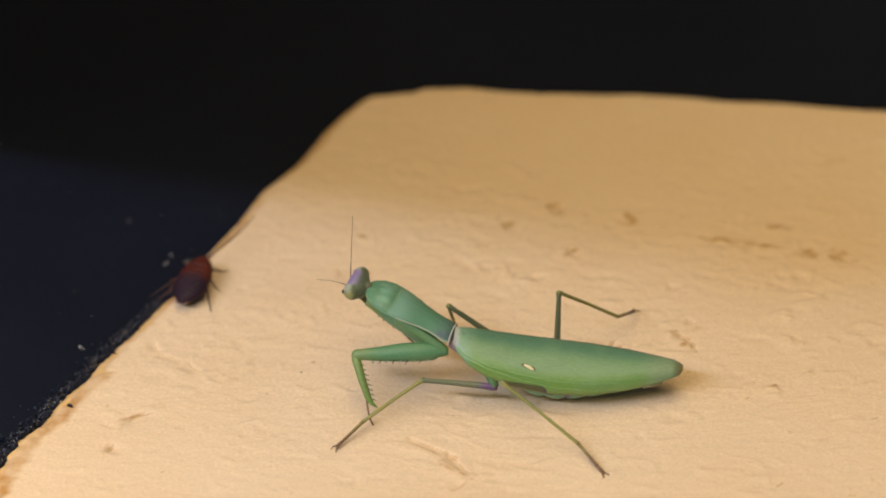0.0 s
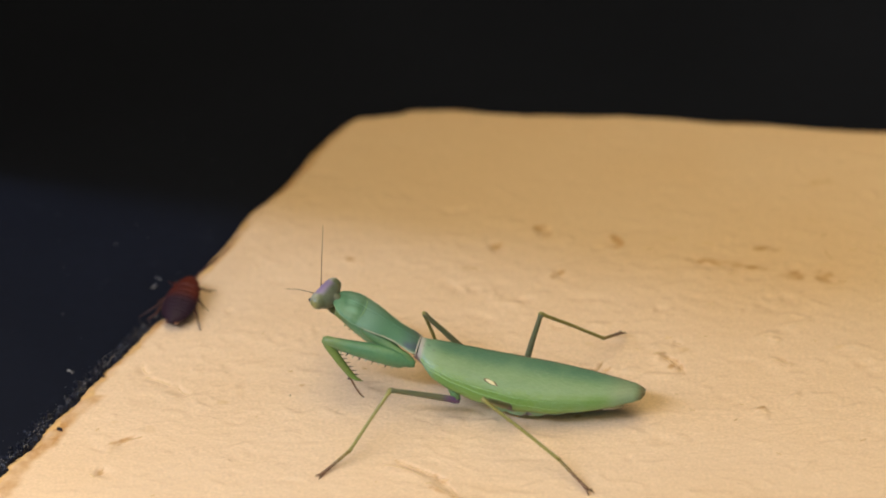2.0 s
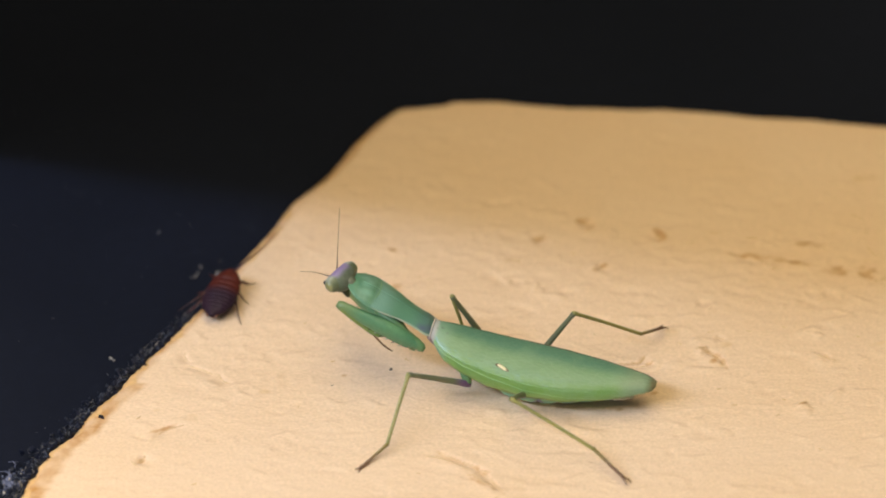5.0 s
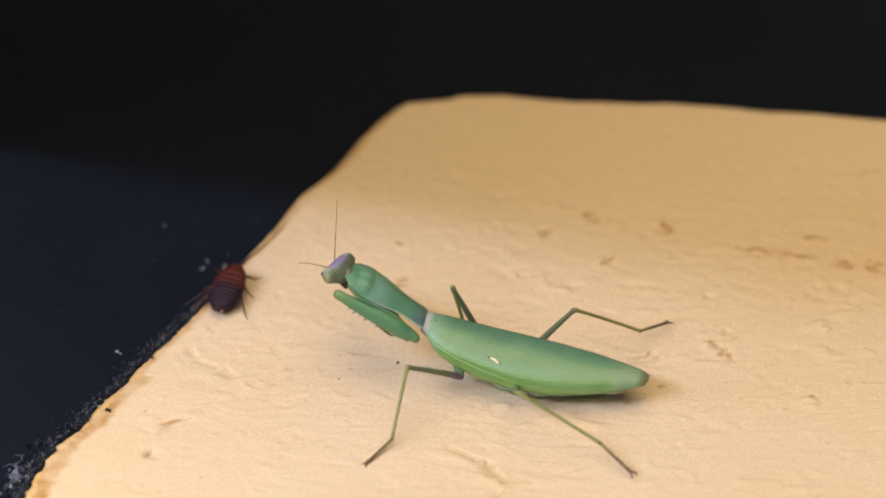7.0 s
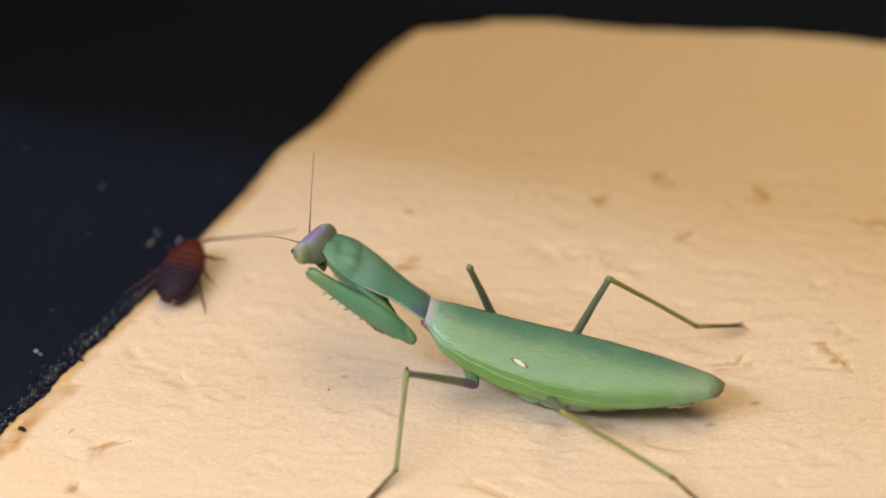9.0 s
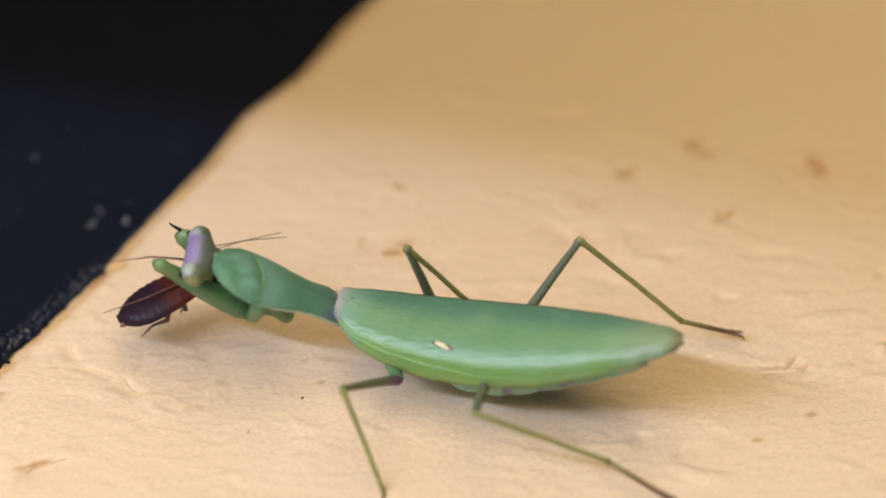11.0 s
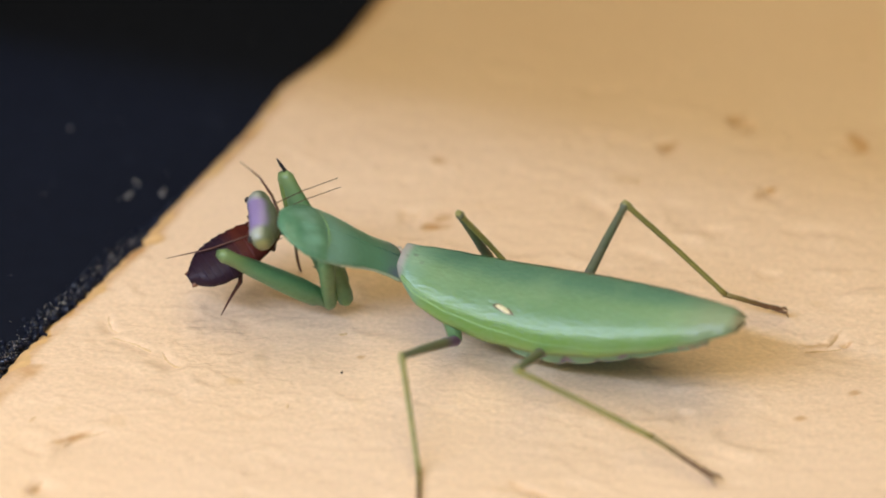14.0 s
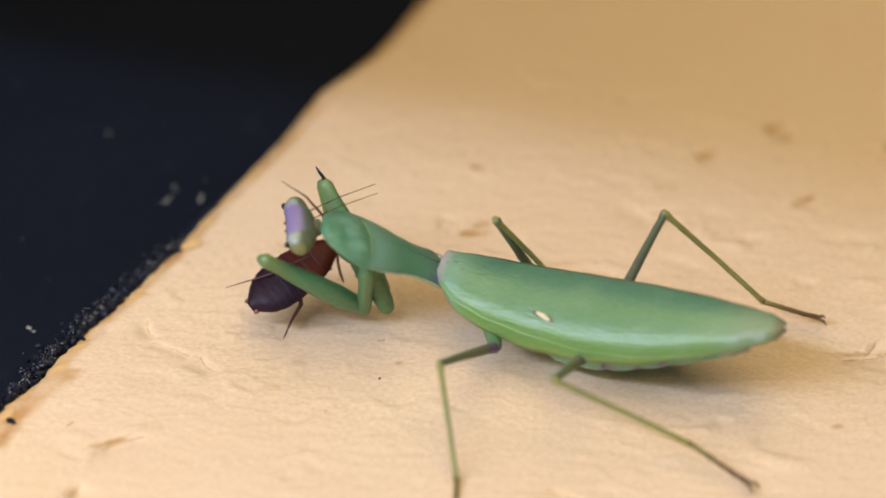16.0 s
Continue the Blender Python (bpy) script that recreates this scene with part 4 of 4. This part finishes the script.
            rings = [(-0.02, 0, 0), (0.12, 0, 0), (0.28, 0, 0), (0.30, 0, 0), (0.42, 0, 0), (0.44, 0, 0), (0.56, 0, 0), (0.58, 0, 0), (0.70, 0, 0.01), (0.76, 0, 0.0)]
            tube(bm, rings, [0.038, 0.031, 0.035, 0.028, 0.035, 0.028, 0.035, 0.028, 0.038, 0.025], 8)
            for s in (-1, 1):
                tube(bm, [(0.72, s * 0.01, 0), (0.80, s * 0.05, 0.02), (0.86, s * 0.07, -0.02)], [0.022, 0.016, 0.004], 6)
            for v in bm.verts:
                v.co.x *= 1.14 if kind == "hind" and side > 0 else 1.0
            legs[name, kind, "tarsus"] = part("walking_tarsus", bm, LEG_TARSUS, root)
        bm = bmesh.new()
        for x in (-0.9,):
            tube(bm, [(x + 0.25, side * 0.30, -0.35), (x + 0.12, side * 0.52, -0.45), (x, side * 0.70, -0.60)], [0.13, 0.115, 0.08], 9)
        part("leg_base", bm, COXA, root)
        bm = bmesh.new()
        tube(bm, [(-1.75, side * 0.30, -0.40), (-1.88, side * 0.48, -0.48), (-2.0, side * 0.60, -0.58)], [0.13, 0.11, 0.08], 9)
        part("leg_base", bm, LEG_FEMUR, root)
    return root, shield, head, legs, antennae


# ---------- the cockroach nymph ----------
SMALL = 0.60


def build_roach():
    """Built at its full-grown size and brought to the nymph's by SMALL."""
    legs, feelers = {}, {}
    root = new("cockroach_nymph")
    tagged(root, "reddish-brown wingless cockroach nymph at the slab's edge", "cockroach")
    edge = [(0.98, 0.15), (0.85, 0.29), (0.55, 0.41), (0.2, 0.49), (-0.2, 0.52), (-0.5, 0.50), (-0.75, 0.42), (-0.95, 0.28), (-1.06, 0.12)]
    cuts = [0.98, 0.52, 0.30, 0.08, -0.10, -0.27, -0.43, -0.58, -0.72, -0.86, -1.06]
    wide = lambda x: lerp_table([(-a, b) for a, b in edge], -x)
    for k in range(10):
        a, b = cuts[k], cuts[k + 1] - 0.05
        bm = bmesh.new()
        rings = []
        for s in (0, 0.15, 0.5, 0.85, 1):
            x = a + (b - a) * s
            w = 1.06 * wide(x) * (1.0 + 0.035 * s * s)
            rings.append((x, 0, 0.02 * s, max(w, 0.05), 0.25 * math.sqrt(max(0.1, w / 0.53)) * (0.997 + 0.006 * s)))
        loft(bm, rings, 18, 0.55)
        part("neck_plate" if k == 0 else "back_plate", bm, SHELL, root)
    bm = bmesh.new()
    loft(bm, [(0.92, 0, -0.12, 0.08, 0.08), (0.98, 0, -0.08, 0.16, 0.12), (1.06, 0, -0.08, 0.13, 0.12), (1.12, 0, -0.1, 0.05, 0.06)], 12)
    head = part("head", bm, SHELL, root)
    for s in (-1, 1):
        bm = bmesh.new()
        tube(bm, [(0, 0, 0), (0.2, s * 0.15, 0.13), (0.7, s * 0.42, 0.18), (1.4, s * 0.66, 0.14), (2.3, s * 0.80, 0.02)], [0.042, 0.036, 0.029, 0.019, 0.006], 6)
        antenna = part("antenna", bm, FEELER, head)
        antenna.location = v3(1.08, s * 0.07, -0.05) * SMALL
        feelers[s] = antenna, antenna.location.copy()
        bm = bmesh.new()
        tube(bm, [(-1.0, s * 0.12, 0.0), (-1.07, s * 0.16, 0.0), (-1.13, s * 0.18, 0.01)], [0.07, 0.06, 0.012], 7)
        part("cercus", bm, CERCUS, root)
        for x0, reach, back in ((0.6, 0.62, 0.22), (0.25, 0.68, -0.15), (-0.05, 0.74, -0.55)):
            bm = bmesh.new()
            hip = (x0, s * 0.2, -0.10)
            tube(bm, [(0, 0, 0), (back * 0.35, s * (reach * 0.72 - 0.2), 0.05), (back, s * (reach - 0.2), -0.16), (back * 1.6, s * reach, -0.19)], [0.06, 0.05, 0.028, 0.012], 7)
            leg = part("leg", bm, SHELL_LEG, root)
            leg.location = v3(*hip) * SMALL
            legs[s, x0] = leg, leg.location.copy()
    for ob in root.children_recursive:
        ob.data.transform(Matrix.Scale(SMALL, 4))
    return root, legs, feelers


MANTIS, SHIELD, HEAD, LEGS, ANTENNAE = build_mantis()
ROACH, ROACH_LEGS, ROACH_FEELERS = build_roach()

# the lens is focused on the mantis
cam.data.dof.use_dof = True
cam.data.dof.focus_object = SHIELD
cam.data.dof.aperture_fstop = 8.5


# ---------- motion ----------
BASE = [(0, 1.00, -4.50, 1.25), (1, 0.64, -4.20, 1.25), (1.5, 0.61, -4.17, 1.25), (2.5, 0.48, -4.07, 1.25), (3.5, 0.24, -3.88, 1.25), (7, -0.26, -3.80, 1.25), (9, -0.50, -3.73, 1.25), (9.5, -0.67, -3.68, 1.25), (10.3, -1.51, -3.35, 0.98), (12.5, -1.51, -3.35, 0.98), (13.3, -1.47, -3.22, 0.98), (14, -1.24, -2.99, 0.98), (14.5, -1.24, -3.01, 0.98), (16, -1.22, -3.00, 0.98)]
TIP = [(0, 5.34, -4.83, 0.60), (1, 4.99, -4.91, 0.60), (1.5, 4.96, -4.92, 0.60), (2.5, 4.80, -4.87, 0.60), (3.5, 4.53, -4.82, 0.60), (7, 4.03, -4.87, 0.60), (9, 3.75, -4.73, 0.60), (9.5, 3.62, -4.62, 0.60), (10.3, 2.58, -4.76, 1.49), (12.5, 2.60, -4.76, 1.49), (13.3, 2.63, -4.65, 1.49), (14, 2.90, -4.60, 1.29), (14.5, 2.89, -4.62, 1.29), (16, 2.91, -4.58, 1.29)]
NECK = [(0, -0.62, -4.01, 1.96), (1, -0.94, -3.83, 2.08), (1.5, -0.97, -3.81, 2.09), (2.5, -1.13, -3.68, 2.05), (3.5, -1.41, -3.45, 2.01), (7, -1.79, -3.55, 2.20), (9, -2.00, -3.55, 2.23), (9.5, -2.18, -3.49, 2.18), (10.3, -3.08, -3.88, 1.86), (12.4, -3.08, -3.88, 1.86), (13.2, -3.04, -3.73, 1.86), (13.8, -2.82, -3.56, 1.88), (14.5, -2.78, -3.60, 1.87), (16, -2.75, -3.62, 1.91)]
HEAD_AT = [(0, -0.87, -3.94, 2.05), (1, -1.17, -3.76, 2.17), (1.5, -1.20, -3.74, 2.18), (2.5, -1.33, -3.57, 2.13), (3.5, -1.62, -3.40, 2.09), (7, -1.97, -3.51, 2.26), (9, -2.18, -3.53, 2.26), (9.5, -2.38, -3.49, 2.23), (10.3, -3.27, -3.40, 1.65), (13.2, -3.22, -3.38, 1.65), (13.8, -2.99, -3.15, 1.60), (14.5, -2.99, -3.15, 1.60), (16, -3.01, -3.18, 1.62)]
# where the neck shield hinges: a little ahead of the wing roots, lower once the body is flat
HINGE = [(t, x - 0.13, y + 0.02, z) if t < 9.6 else (t, x - 0.13, y - 0.04, z - 0.12) for t, x, y, z in BASE]
# heading, downward tilt and lean of the head, degrees
HEAD_TURN = [(0, 160, 42, 0), (1, 151, 42, 0), (4, 146, 42, 0), (7, 145, 42, 0), (9.3, 145, 42, 0), (10.3, 163, 38, -16), (13.3, 163, 38, -16), (13.8, 177, 38, -12), (16, 179, 38, -10)]
ELBOW_NEAR = [(0, 0.82, -4.76, 1.02), (0.6, 0.80, -4.63, 1.10), (1, 0.44, -4.54, 1.17), (1.5, 0.42, -4.54, 1.09), (2.5, 0.36, -4.40, 1.06), (3.5, -0.07, -4.21, 1.03), (7, -0.51, -4.28, 1.15), (9, -0.79, -4.30, 1.13), (9.5, -0.99, -4.20, 1.06), (10.3, -2.64, -2.99, 0.40), (13.2, -2.59, -2.96, 0.40), (13.8, -2.17, -3.05, 0.27), (14.5, -2.17, -3.06, 0.27), (16, -2.22, -3.06, 0.27)]
WRIST_NEAR = [(0, -0.92, -4.85, 1.03), (0.6, -1.02, -4.82, 0.92), (1, -1.50, -4.34, 1.47), (1.5, -1.34, -4.33, 1.45), (2.5, -1.36, -4.12, 1.57), (3.5, -1.59, -3.91, 1.69), (7, -1.97, -3.88, 1.90), (9, -2.19, -3.86, 1.95), (9.5, -2.49, -3.72, 1.85), (9.8, -3.51, -2.64, 1.00), (10.3, -3.70, -3.51, 1.58), (13.2, -3.65, -3.49, 1.58), (13.8, -3.35, -3.49, 1.27), (14.5, -3.35, -3.49, 1.27), (16, -3.32, -3.55, 1.32)]
OPEN_NEAR = [(0, 75, 0, 0), (0.6, 72, 0, 0), (1.0, 52, 0, 0), (1.5, 44, 0, 0), (2.2, 40, 0, 0), (3.5, 25, 0, 0), (7, 7, 0, 0), (9.4, 6, 0, 0), (9.7, 110, 0, 0), (10.3, 8, 0, 0), (16, 8, 0, 0)]
OPEN_FAR = [(0, 10, 0, 0), (9.4, 10, 0, 0), (9.7, 110, 0, 0), (10.3, 14, 0, 0), (13.3, 14, 0, 0), (13.9, 20, 0, 0), (16, 20, 0, 0)]
ROLL_SHIELD = [(0, 0, 0, 0), (9.4, 0, 0, 0), (10.3, -14, 0, 0), (16, -14, 0, 0)]
ROLL_NEAR = [(0, 42, 0, 0), (0.6, 42, 0, 0), (1.0, 28, 0, 0), (1.5, 18, 0, 0), (3.5, 5, 0, 0), (7, 0, 0, 0), (9.5, 0, 0, 0), (10.3, -63, 0, 0), (16, -63, 0, 0)]
FEET = {
    ("near", "mid"): ([(0, -1.32, -6.49, 0.05), (9.2, -1.31, -6.53, 0.05), (10.2, -1.02, -6.40, 0.05), (16, -1.04, -6.41, 0.05)], [(0, -0.64, -5.83, 0.3), (1.5, -0.78, -6.10, 0.3), (7, -0.92, -6.04, 0.3), (9.2, -0.98, -6.03, 0.3), (10.2, -1.10, -5.74, 0.3), (16, -1.09, -5.82, 0.3)]),
    ("near", "hind"): ([(0, 3.74, -7.19, 0.05), (9.2, 3.74, -7.20, 0.05), (10.4, 2.67, -6.22, 0.05), (16, 2.65, -6.22, 0.05)], [(0, 3.18, -6.52, 0.3), (9.2, 3.09, -6.52, 0.3), (10.4, 1.77, -5.66, 0.3), (16, 1.86, -5.66, 0.3)]),
    ("far", "hind"): ([(0, 4.58, -2.30, 0.05), (3.5, 4.56, -2.30, 0.05), (7, 4.69, -2.28, 0.05), (7.9, 4.27, -2.60, 0.05), (9.2, 4.27, -2.60, 0.05), (10.3, 3.56, -2.93, 0.05), (16, 3.58, -2.92, 0.05)], [(0, 4.36, -2.95, 0.25), (3.5, 4.33, -2.94, 0.25), (7, 3.96, -3.00, 0.25), (7.9, 3.52, -2.98, 0.25), (9.2, 3.51, -2.99, 0.25), (10.3, 2.78, -3.03, 0.25), (16, 2.84, -3.00, 0.25)]),
    ("far", "mid"): ([(0, 1.24, -3.11, 0.05), (7, 0.73, -3.21, 0.05), (9.2, 0.65, -2.87, 0.05), (10.3, 0.37, -2.53, 0.05), (16, 0.48, -2.49, 0.05)], [(0, 1.01, -3.30, 0.3), (7, 0.51, -3.33, 0.3), (9.2, 0.45, -3.03, 0.3), (10.3, 0.19, -2.83, 0.3), (16, 0.29, -2.74, 0.3)]),
}
HIPS = {"mid": (-0.9, 0.70, -0.60), "hind": (-2.0, 0.60, -0.58)}
LENGTHS = {"mid": (1.40, 1.40), "hind": (1.38, 1.85)}
KNEES = {
    ("near", "mid"): [(0, 0.15, -5.16, 0.67), (1.5, -0.01, -5.30, 1.05), (3.5, -0.39, -5.17, 1.11), (7, -0.69, -5.32, 1.29), (9.2, -0.88, -5.28, 1.29), (10.3, -1.40, -5.24, 1.1), (13.3, -1.38, -5.23, 1.1), (14, -1.25, -5.04, 1.05), (16, -1.25, -5.04, 1.03)],
    ("near", "hind"): [(0, 2.07, -5.77, 1.01), (1.5, 1.96, -5.70, 1.09), (3.5, 1.64, -5.64, 0.94), (7, 1.44, -5.63, 0.95), (9.2, 1.32, -5.56, 0.89), (10.3, 0.18, -5.17, 0.9), (13.3, 0.20, -5.15, 0.9), (14, 0.23, -5.02, 0.95), (16, 0.24, -5.02, 0.92)],
    ("far", "mid"): [(0, 0.85, -3.98, 1.53), (1.5, 0.65, -3.72, 1.65), (3.5, 0.42, -3.57, 1.73), (7, 0.19, -3.55, 1.84), (9.2, 0.01, -3.51, 1.85), (10.3, -0.71, -3.39, 1.73), (13.3, -0.69, -3.3, 1.73), (14, -0.6, -3.09, 1.69), (16, -0.62, -3.07, 1.68)],
    ("far", "hind"): [(0, 2.99, -3.91, 1.75), (1.5, 2.9, -3.83, 1.72), (3.5, 2.73, -3.84, 1.64), (7, 2.52, -3.81, 1.45), (7.9, 2.14, -3.52, 1.59), (9.2, 2.04, -3.49, 1.61), (10.3, 1.24, -3.26, 1.56), (13.3, 1.26, -3.16, 1.56), (14, 1.35, -3.01, 1.66), (16, 1.36, -3.06, 1.67)],
}
ELBOW_FAR = [(0, 0.63, -4.39, 0.87), (1, 0.25, -4.19, 0.93), (1.5, 0.22, -4.17, 0.94), (2.5, 0.05, -4.01, 0.91), (3.5, -0.27, -3.85, 0.88), (7, -0.72, -3.93, 1.00), (9, -0.94, -3.98, 0.98), (9.5, -0.75, -3.28, 0.85), (10.3, -2.21, -2.99, 0.41), (13.3, -2.21, -2.99, 0.41), (13.8, -1.98, -3.01, 0.28), (16, -1.93, -3.07, 0.28)]
WRIST_FAR = [(0, -0.43, -3.51, 1.06), (1, -0.75, -3.27, 1.14), (1.5, -0.78, -3.25, 1.15), (2.5, -0.92, -3.08, 1.11), (3.5, -1.20, -2.90, 1.08), (7, -1.59, -2.95, 1.23), (9, -1.86, -2.97, 1.39), (9.5, -2.21, -2.73, 1.50), (9.8, -3.62, -2.14, 0.90), (10.3, -3.35, -2.92, 1.46), (13.3, -3.30, -2.93, 1.46), (13.8, -2.64, -2.51, 1.56), (16, -2.63, -2.51, 1.53)]
ROACH_AT = [(0, -4.14, -1.54, 0.30), (1.5, -4.14, -1.43, 0.30), (3.5, -4.17, -1.54, 0.30), (7, -4.20, -1.61, 0.30), (9, -4.22, -1.68, 0.30), (9.6, -4.22, -1.68, 0.30), (10.3, -3.67, -3.10, 0.80), (12.5, -3.67, -3.11, 0.80), (13.3, -3.67, -3.05, 0.80), (13.5, -3.76, -3.21, 0.80), (13.7, -3.18, -2.99, 0.80), (14, -3.31, -2.89, 0.90), (14.5, -3.01, -3.02, 0.82), (15.5, -3.09, -3.06, 0.73), (16, -3.07, -3.01, 0.73)]
# heading, downward tilt and roll, degrees
ROACH_TURN = [(0, 70, -8, 0), (1, 72, -8, 0), (9.6, 72, -8, 0), (10.3, 14, -25, 0), (13.3, 14, -25, 0), (13.5, 0, -5, 0), (13.7, 25, -20, 10), (14.5, 20, -25, 15), (16, 30, -25, 15)]
# ways of the two antennae
WAY_NEAR = [(0, -0.48, 0.68, -0.45), (9.3, -0.48, 0.68, -0.45), (10.3, 0.8, 0.24, 0.1), (13.3, 0.8, 0.24, 0.1), (14, 0.8, 0.4, 0.12), (16, 0.8, 0.4, 0.12)]
WAY_FAR = [(0, 0.05, 0.55, 0.83), (9.3, 0.05, 0.55, 0.83), (10.3, 0.85, 0.14, 0.04), (13.3, 0.85, 0.14, 0.04), (14, 0.8, 0.45, 0.10), (16, 0.8, 0.45, 0.10)]


def along(rows, t):
    """Where a track stands at t: a smooth curve through its rows that does not overshoot."""
    if t <= rows[0][0]:
        return Vector(rows[0][1:])
    if t >= rows[-1][0]:
        return Vector(rows[-1][1:])
    k = next(i for i in range(len(rows) - 1) if rows[i + 1][0] >= t)
    out = []
    for c in (1, 2, 3):
        def slope(i):
            if i <= 0 or i >= len(rows) - 1:
                return 0.0
            a = (rows[i][c] - rows[i - 1][c]) / (rows[i][0] - rows[i - 1][0])
            b = (rows[i + 1][c] - rows[i][c]) / (rows[i + 1][0] - rows[i][0])
            return 0.0 if a * b <= 0 else 2 * a * b / (a + b)
        h = rows[k + 1][0] - rows[k][0]
        s = (t - rows[k][0]) / h
        out.append((2 * s**3 - 3 * s**2 + 1) * rows[k][c] + (s**3 - 2 * s**2 + s) * h * slope(k) + (3 * s**2 - 2 * s**3) * rows[k + 1][c] + (s**3 - s**2) * h * slope(k + 1))
    return Vector(out)


def frame_of(origin, ahead, up):
    """A pose at a point in cm, x along ahead and z towards up."""
    x = Vector(ahead).normalized()
    y = Vector(up).cross(x).normalized()
    z = x.cross(y)
    m = Matrix((x, y, z)).transposed().to_4x4()
    m.translation = Vector(origin) * C
    return m


def turned(origin, heading, down, lean):
    m = pose(0, 0, 0, lean, down, heading)
    m.translation = Vector(origin) * C
    return m


def mantis_poses(t):
    """The pose of the mantis in the place, and of its moving parts in the place too."""
    base, tip = along(BASE, t), along(TIP, t)
    body = frame_of(base, base - tip, (0, 0, 1))
    out = {}
    neck = along(NECK, t)
    hinge = along(HINGE, t)
    shield = frame_of(hinge, neck - hinge, (0, 0, 1)) @ pose(0, 0, 0, along(ROLL_SHIELD, t)[0], 0, 0)
    out[SHIELD] = shield
    out[HEAD] = turned(along(HEAD_AT, t), *along(HEAD_TURN, t))
    at = lambda m, p: (m @ (Vector(p) * C)) / C
    for side, way in ((1, WAY_NEAR), (-1, WAY_FAR)):
        out[ANTENNAE[side]] = frame_of(at(out[HEAD], (0.14, side * 0.07, 0.09)), along(way, t), (0, 0, 1))
    for name, side in (("near", 1), ("far", -1)):
        s = at(shield, (1.0, side * 0.18, -0.16))
        e, w = (along(ELBOW_NEAR, t), along(WRIST_NEAR, t)) if name == "near" else (along(ELBOW_FAR, t), along(WRIST_FAR, t))
        out[LEGS[name, "coxa"]] = frame_of(s, e - s, (0, 0, 1))
        fem = frame_of(e, w - e, (0, 0, 1))
        if name == "near":
            fem = fem @ pose(0, 0, 0, along(ROLL_NEAR, t)[0], 0, 0)
        out[LEGS[name, "femur"]] = fem
        w = at(fem, (1.75, 0, 0))
        a = radians(along(OPEN_NEAR if name == "near" else OPEN_FAR, t)[0])
        way = fem.to_3x3() @ Vector((-math.cos(a), 0, -math.sin(a)))
        out[LEGS[name, "tibia"]] = frame_of(w, way, e - w + Vector((0, 0, 0.01)))
        for kind in ("mid", "hind"):
            x, y, z = HIPS[kind]
            hip = at(body, (x, side * y, z))
            toe, ankle = (along(r, t) for r in FEET[name, kind])
            l1, l2 = LENGTHS[kind]
            knee = along(KNEES[name, kind], t)
            knee = hip + (knee - hip).normalized() * l1
            out[LEGS[name, kind, "femur"]] = frame_of(hip, knee - hip, (0, 0, 1))
            out[LEGS[name, kind, "tibia"]] = frame_of(knee, ankle - knee, (0, 0, 1))
            end = knee + (ankle - knee).normalized() * l2
            out[LEGS[name, kind, "tarsus"]] = frame_of(end, toe - end, (0, 0, 1))
    return body, out


def motions():
    times = sorted({k * 0.25 for k in range(65)} | {9.4, 9.6, 10.15, 10.35, 9.7, 9.8, 9.9, 10.1, 13.3, 13.4, 13.6, 13.7, 13.9})
    body_rows, part_rows, roach_rows = [], {}, []
    for t in times:
        body, parts = mantis_poses(t)
        body_rows.append((t, body))
        inv = body.inverted()
        for ob, m in parts.items():
            part_rows.setdefault(ob, []).append((t, (parts[HEAD].inverted() if ob.parent == HEAD else inv) @ m))
        roach_rows.append((t, turned(along(ROACH_AT, t), *along(ROACH_TURN, t))))
    walk(MANTIS, body_rows)
    for ob, rows in part_rows.items():
        walk(ob, rows)
    walk(ROACH, roach_rows)
    # its legs tuck in once it is caught, but for one that hangs
    for (side, x0), (leg, hip) in ROACH_LEGS.items():
        rows = []
        for t in times:
            fold = along([(0, 0, 0, 0), (9.7, 0, 0, 0), (10.3, 1, 0, 0), (16, 1, 0, 0)], t)[0]
            kick = along([(0, 0, 0, 0), (13.2, 0, 0, 0), (13.45, 1, 0, 0), (13.7, 0, 0, 0), (16, 0, 0, 0)], t)[0]
            tuck = 105 if side < 0 else 50
            if side < 0 and x0 == -0.05:
                tuck = along([(0, 105, 0, 0), (13.4, 105, 0, 0), (13.8, 40, 0, 0), (16, 40, 0, 0)], t)[0]
            rows.append((t, pose(*hip, side * -tuck * fold, 0, 25 * kick * side)))
        walk(leg, rows)
    # one antenna is swept back while it is held, then both hang
    for side, (antenna, at) in ROACH_FEELERS.items():
        if side > 0:
            turns = [(0, 0, 135, 0), (9.6, 0, 135, 0), (10.4, -14, 166, 0), (13.3, -14, 166, 0), (13.8, -10, 150, 0), (16, -10, 150, 0)]
        else:
            turns = [(0, 0, 0, 0), (8, 0, 0, 0), (8.6, 0, -45, 0), (9.6, 0, -45, 0), (10.4, -8, 160, 0), (13.3, -8, 160, 0), (13.8, 15, 110, 0), (16, 15, 110, 0)]
        rows = []
        for t in times:
            dip, sweep, _ = along(turns, t)
            rows.append((t, pose(*at, 0, dip, sweep)))
        walk(antenna, rows)



motions()
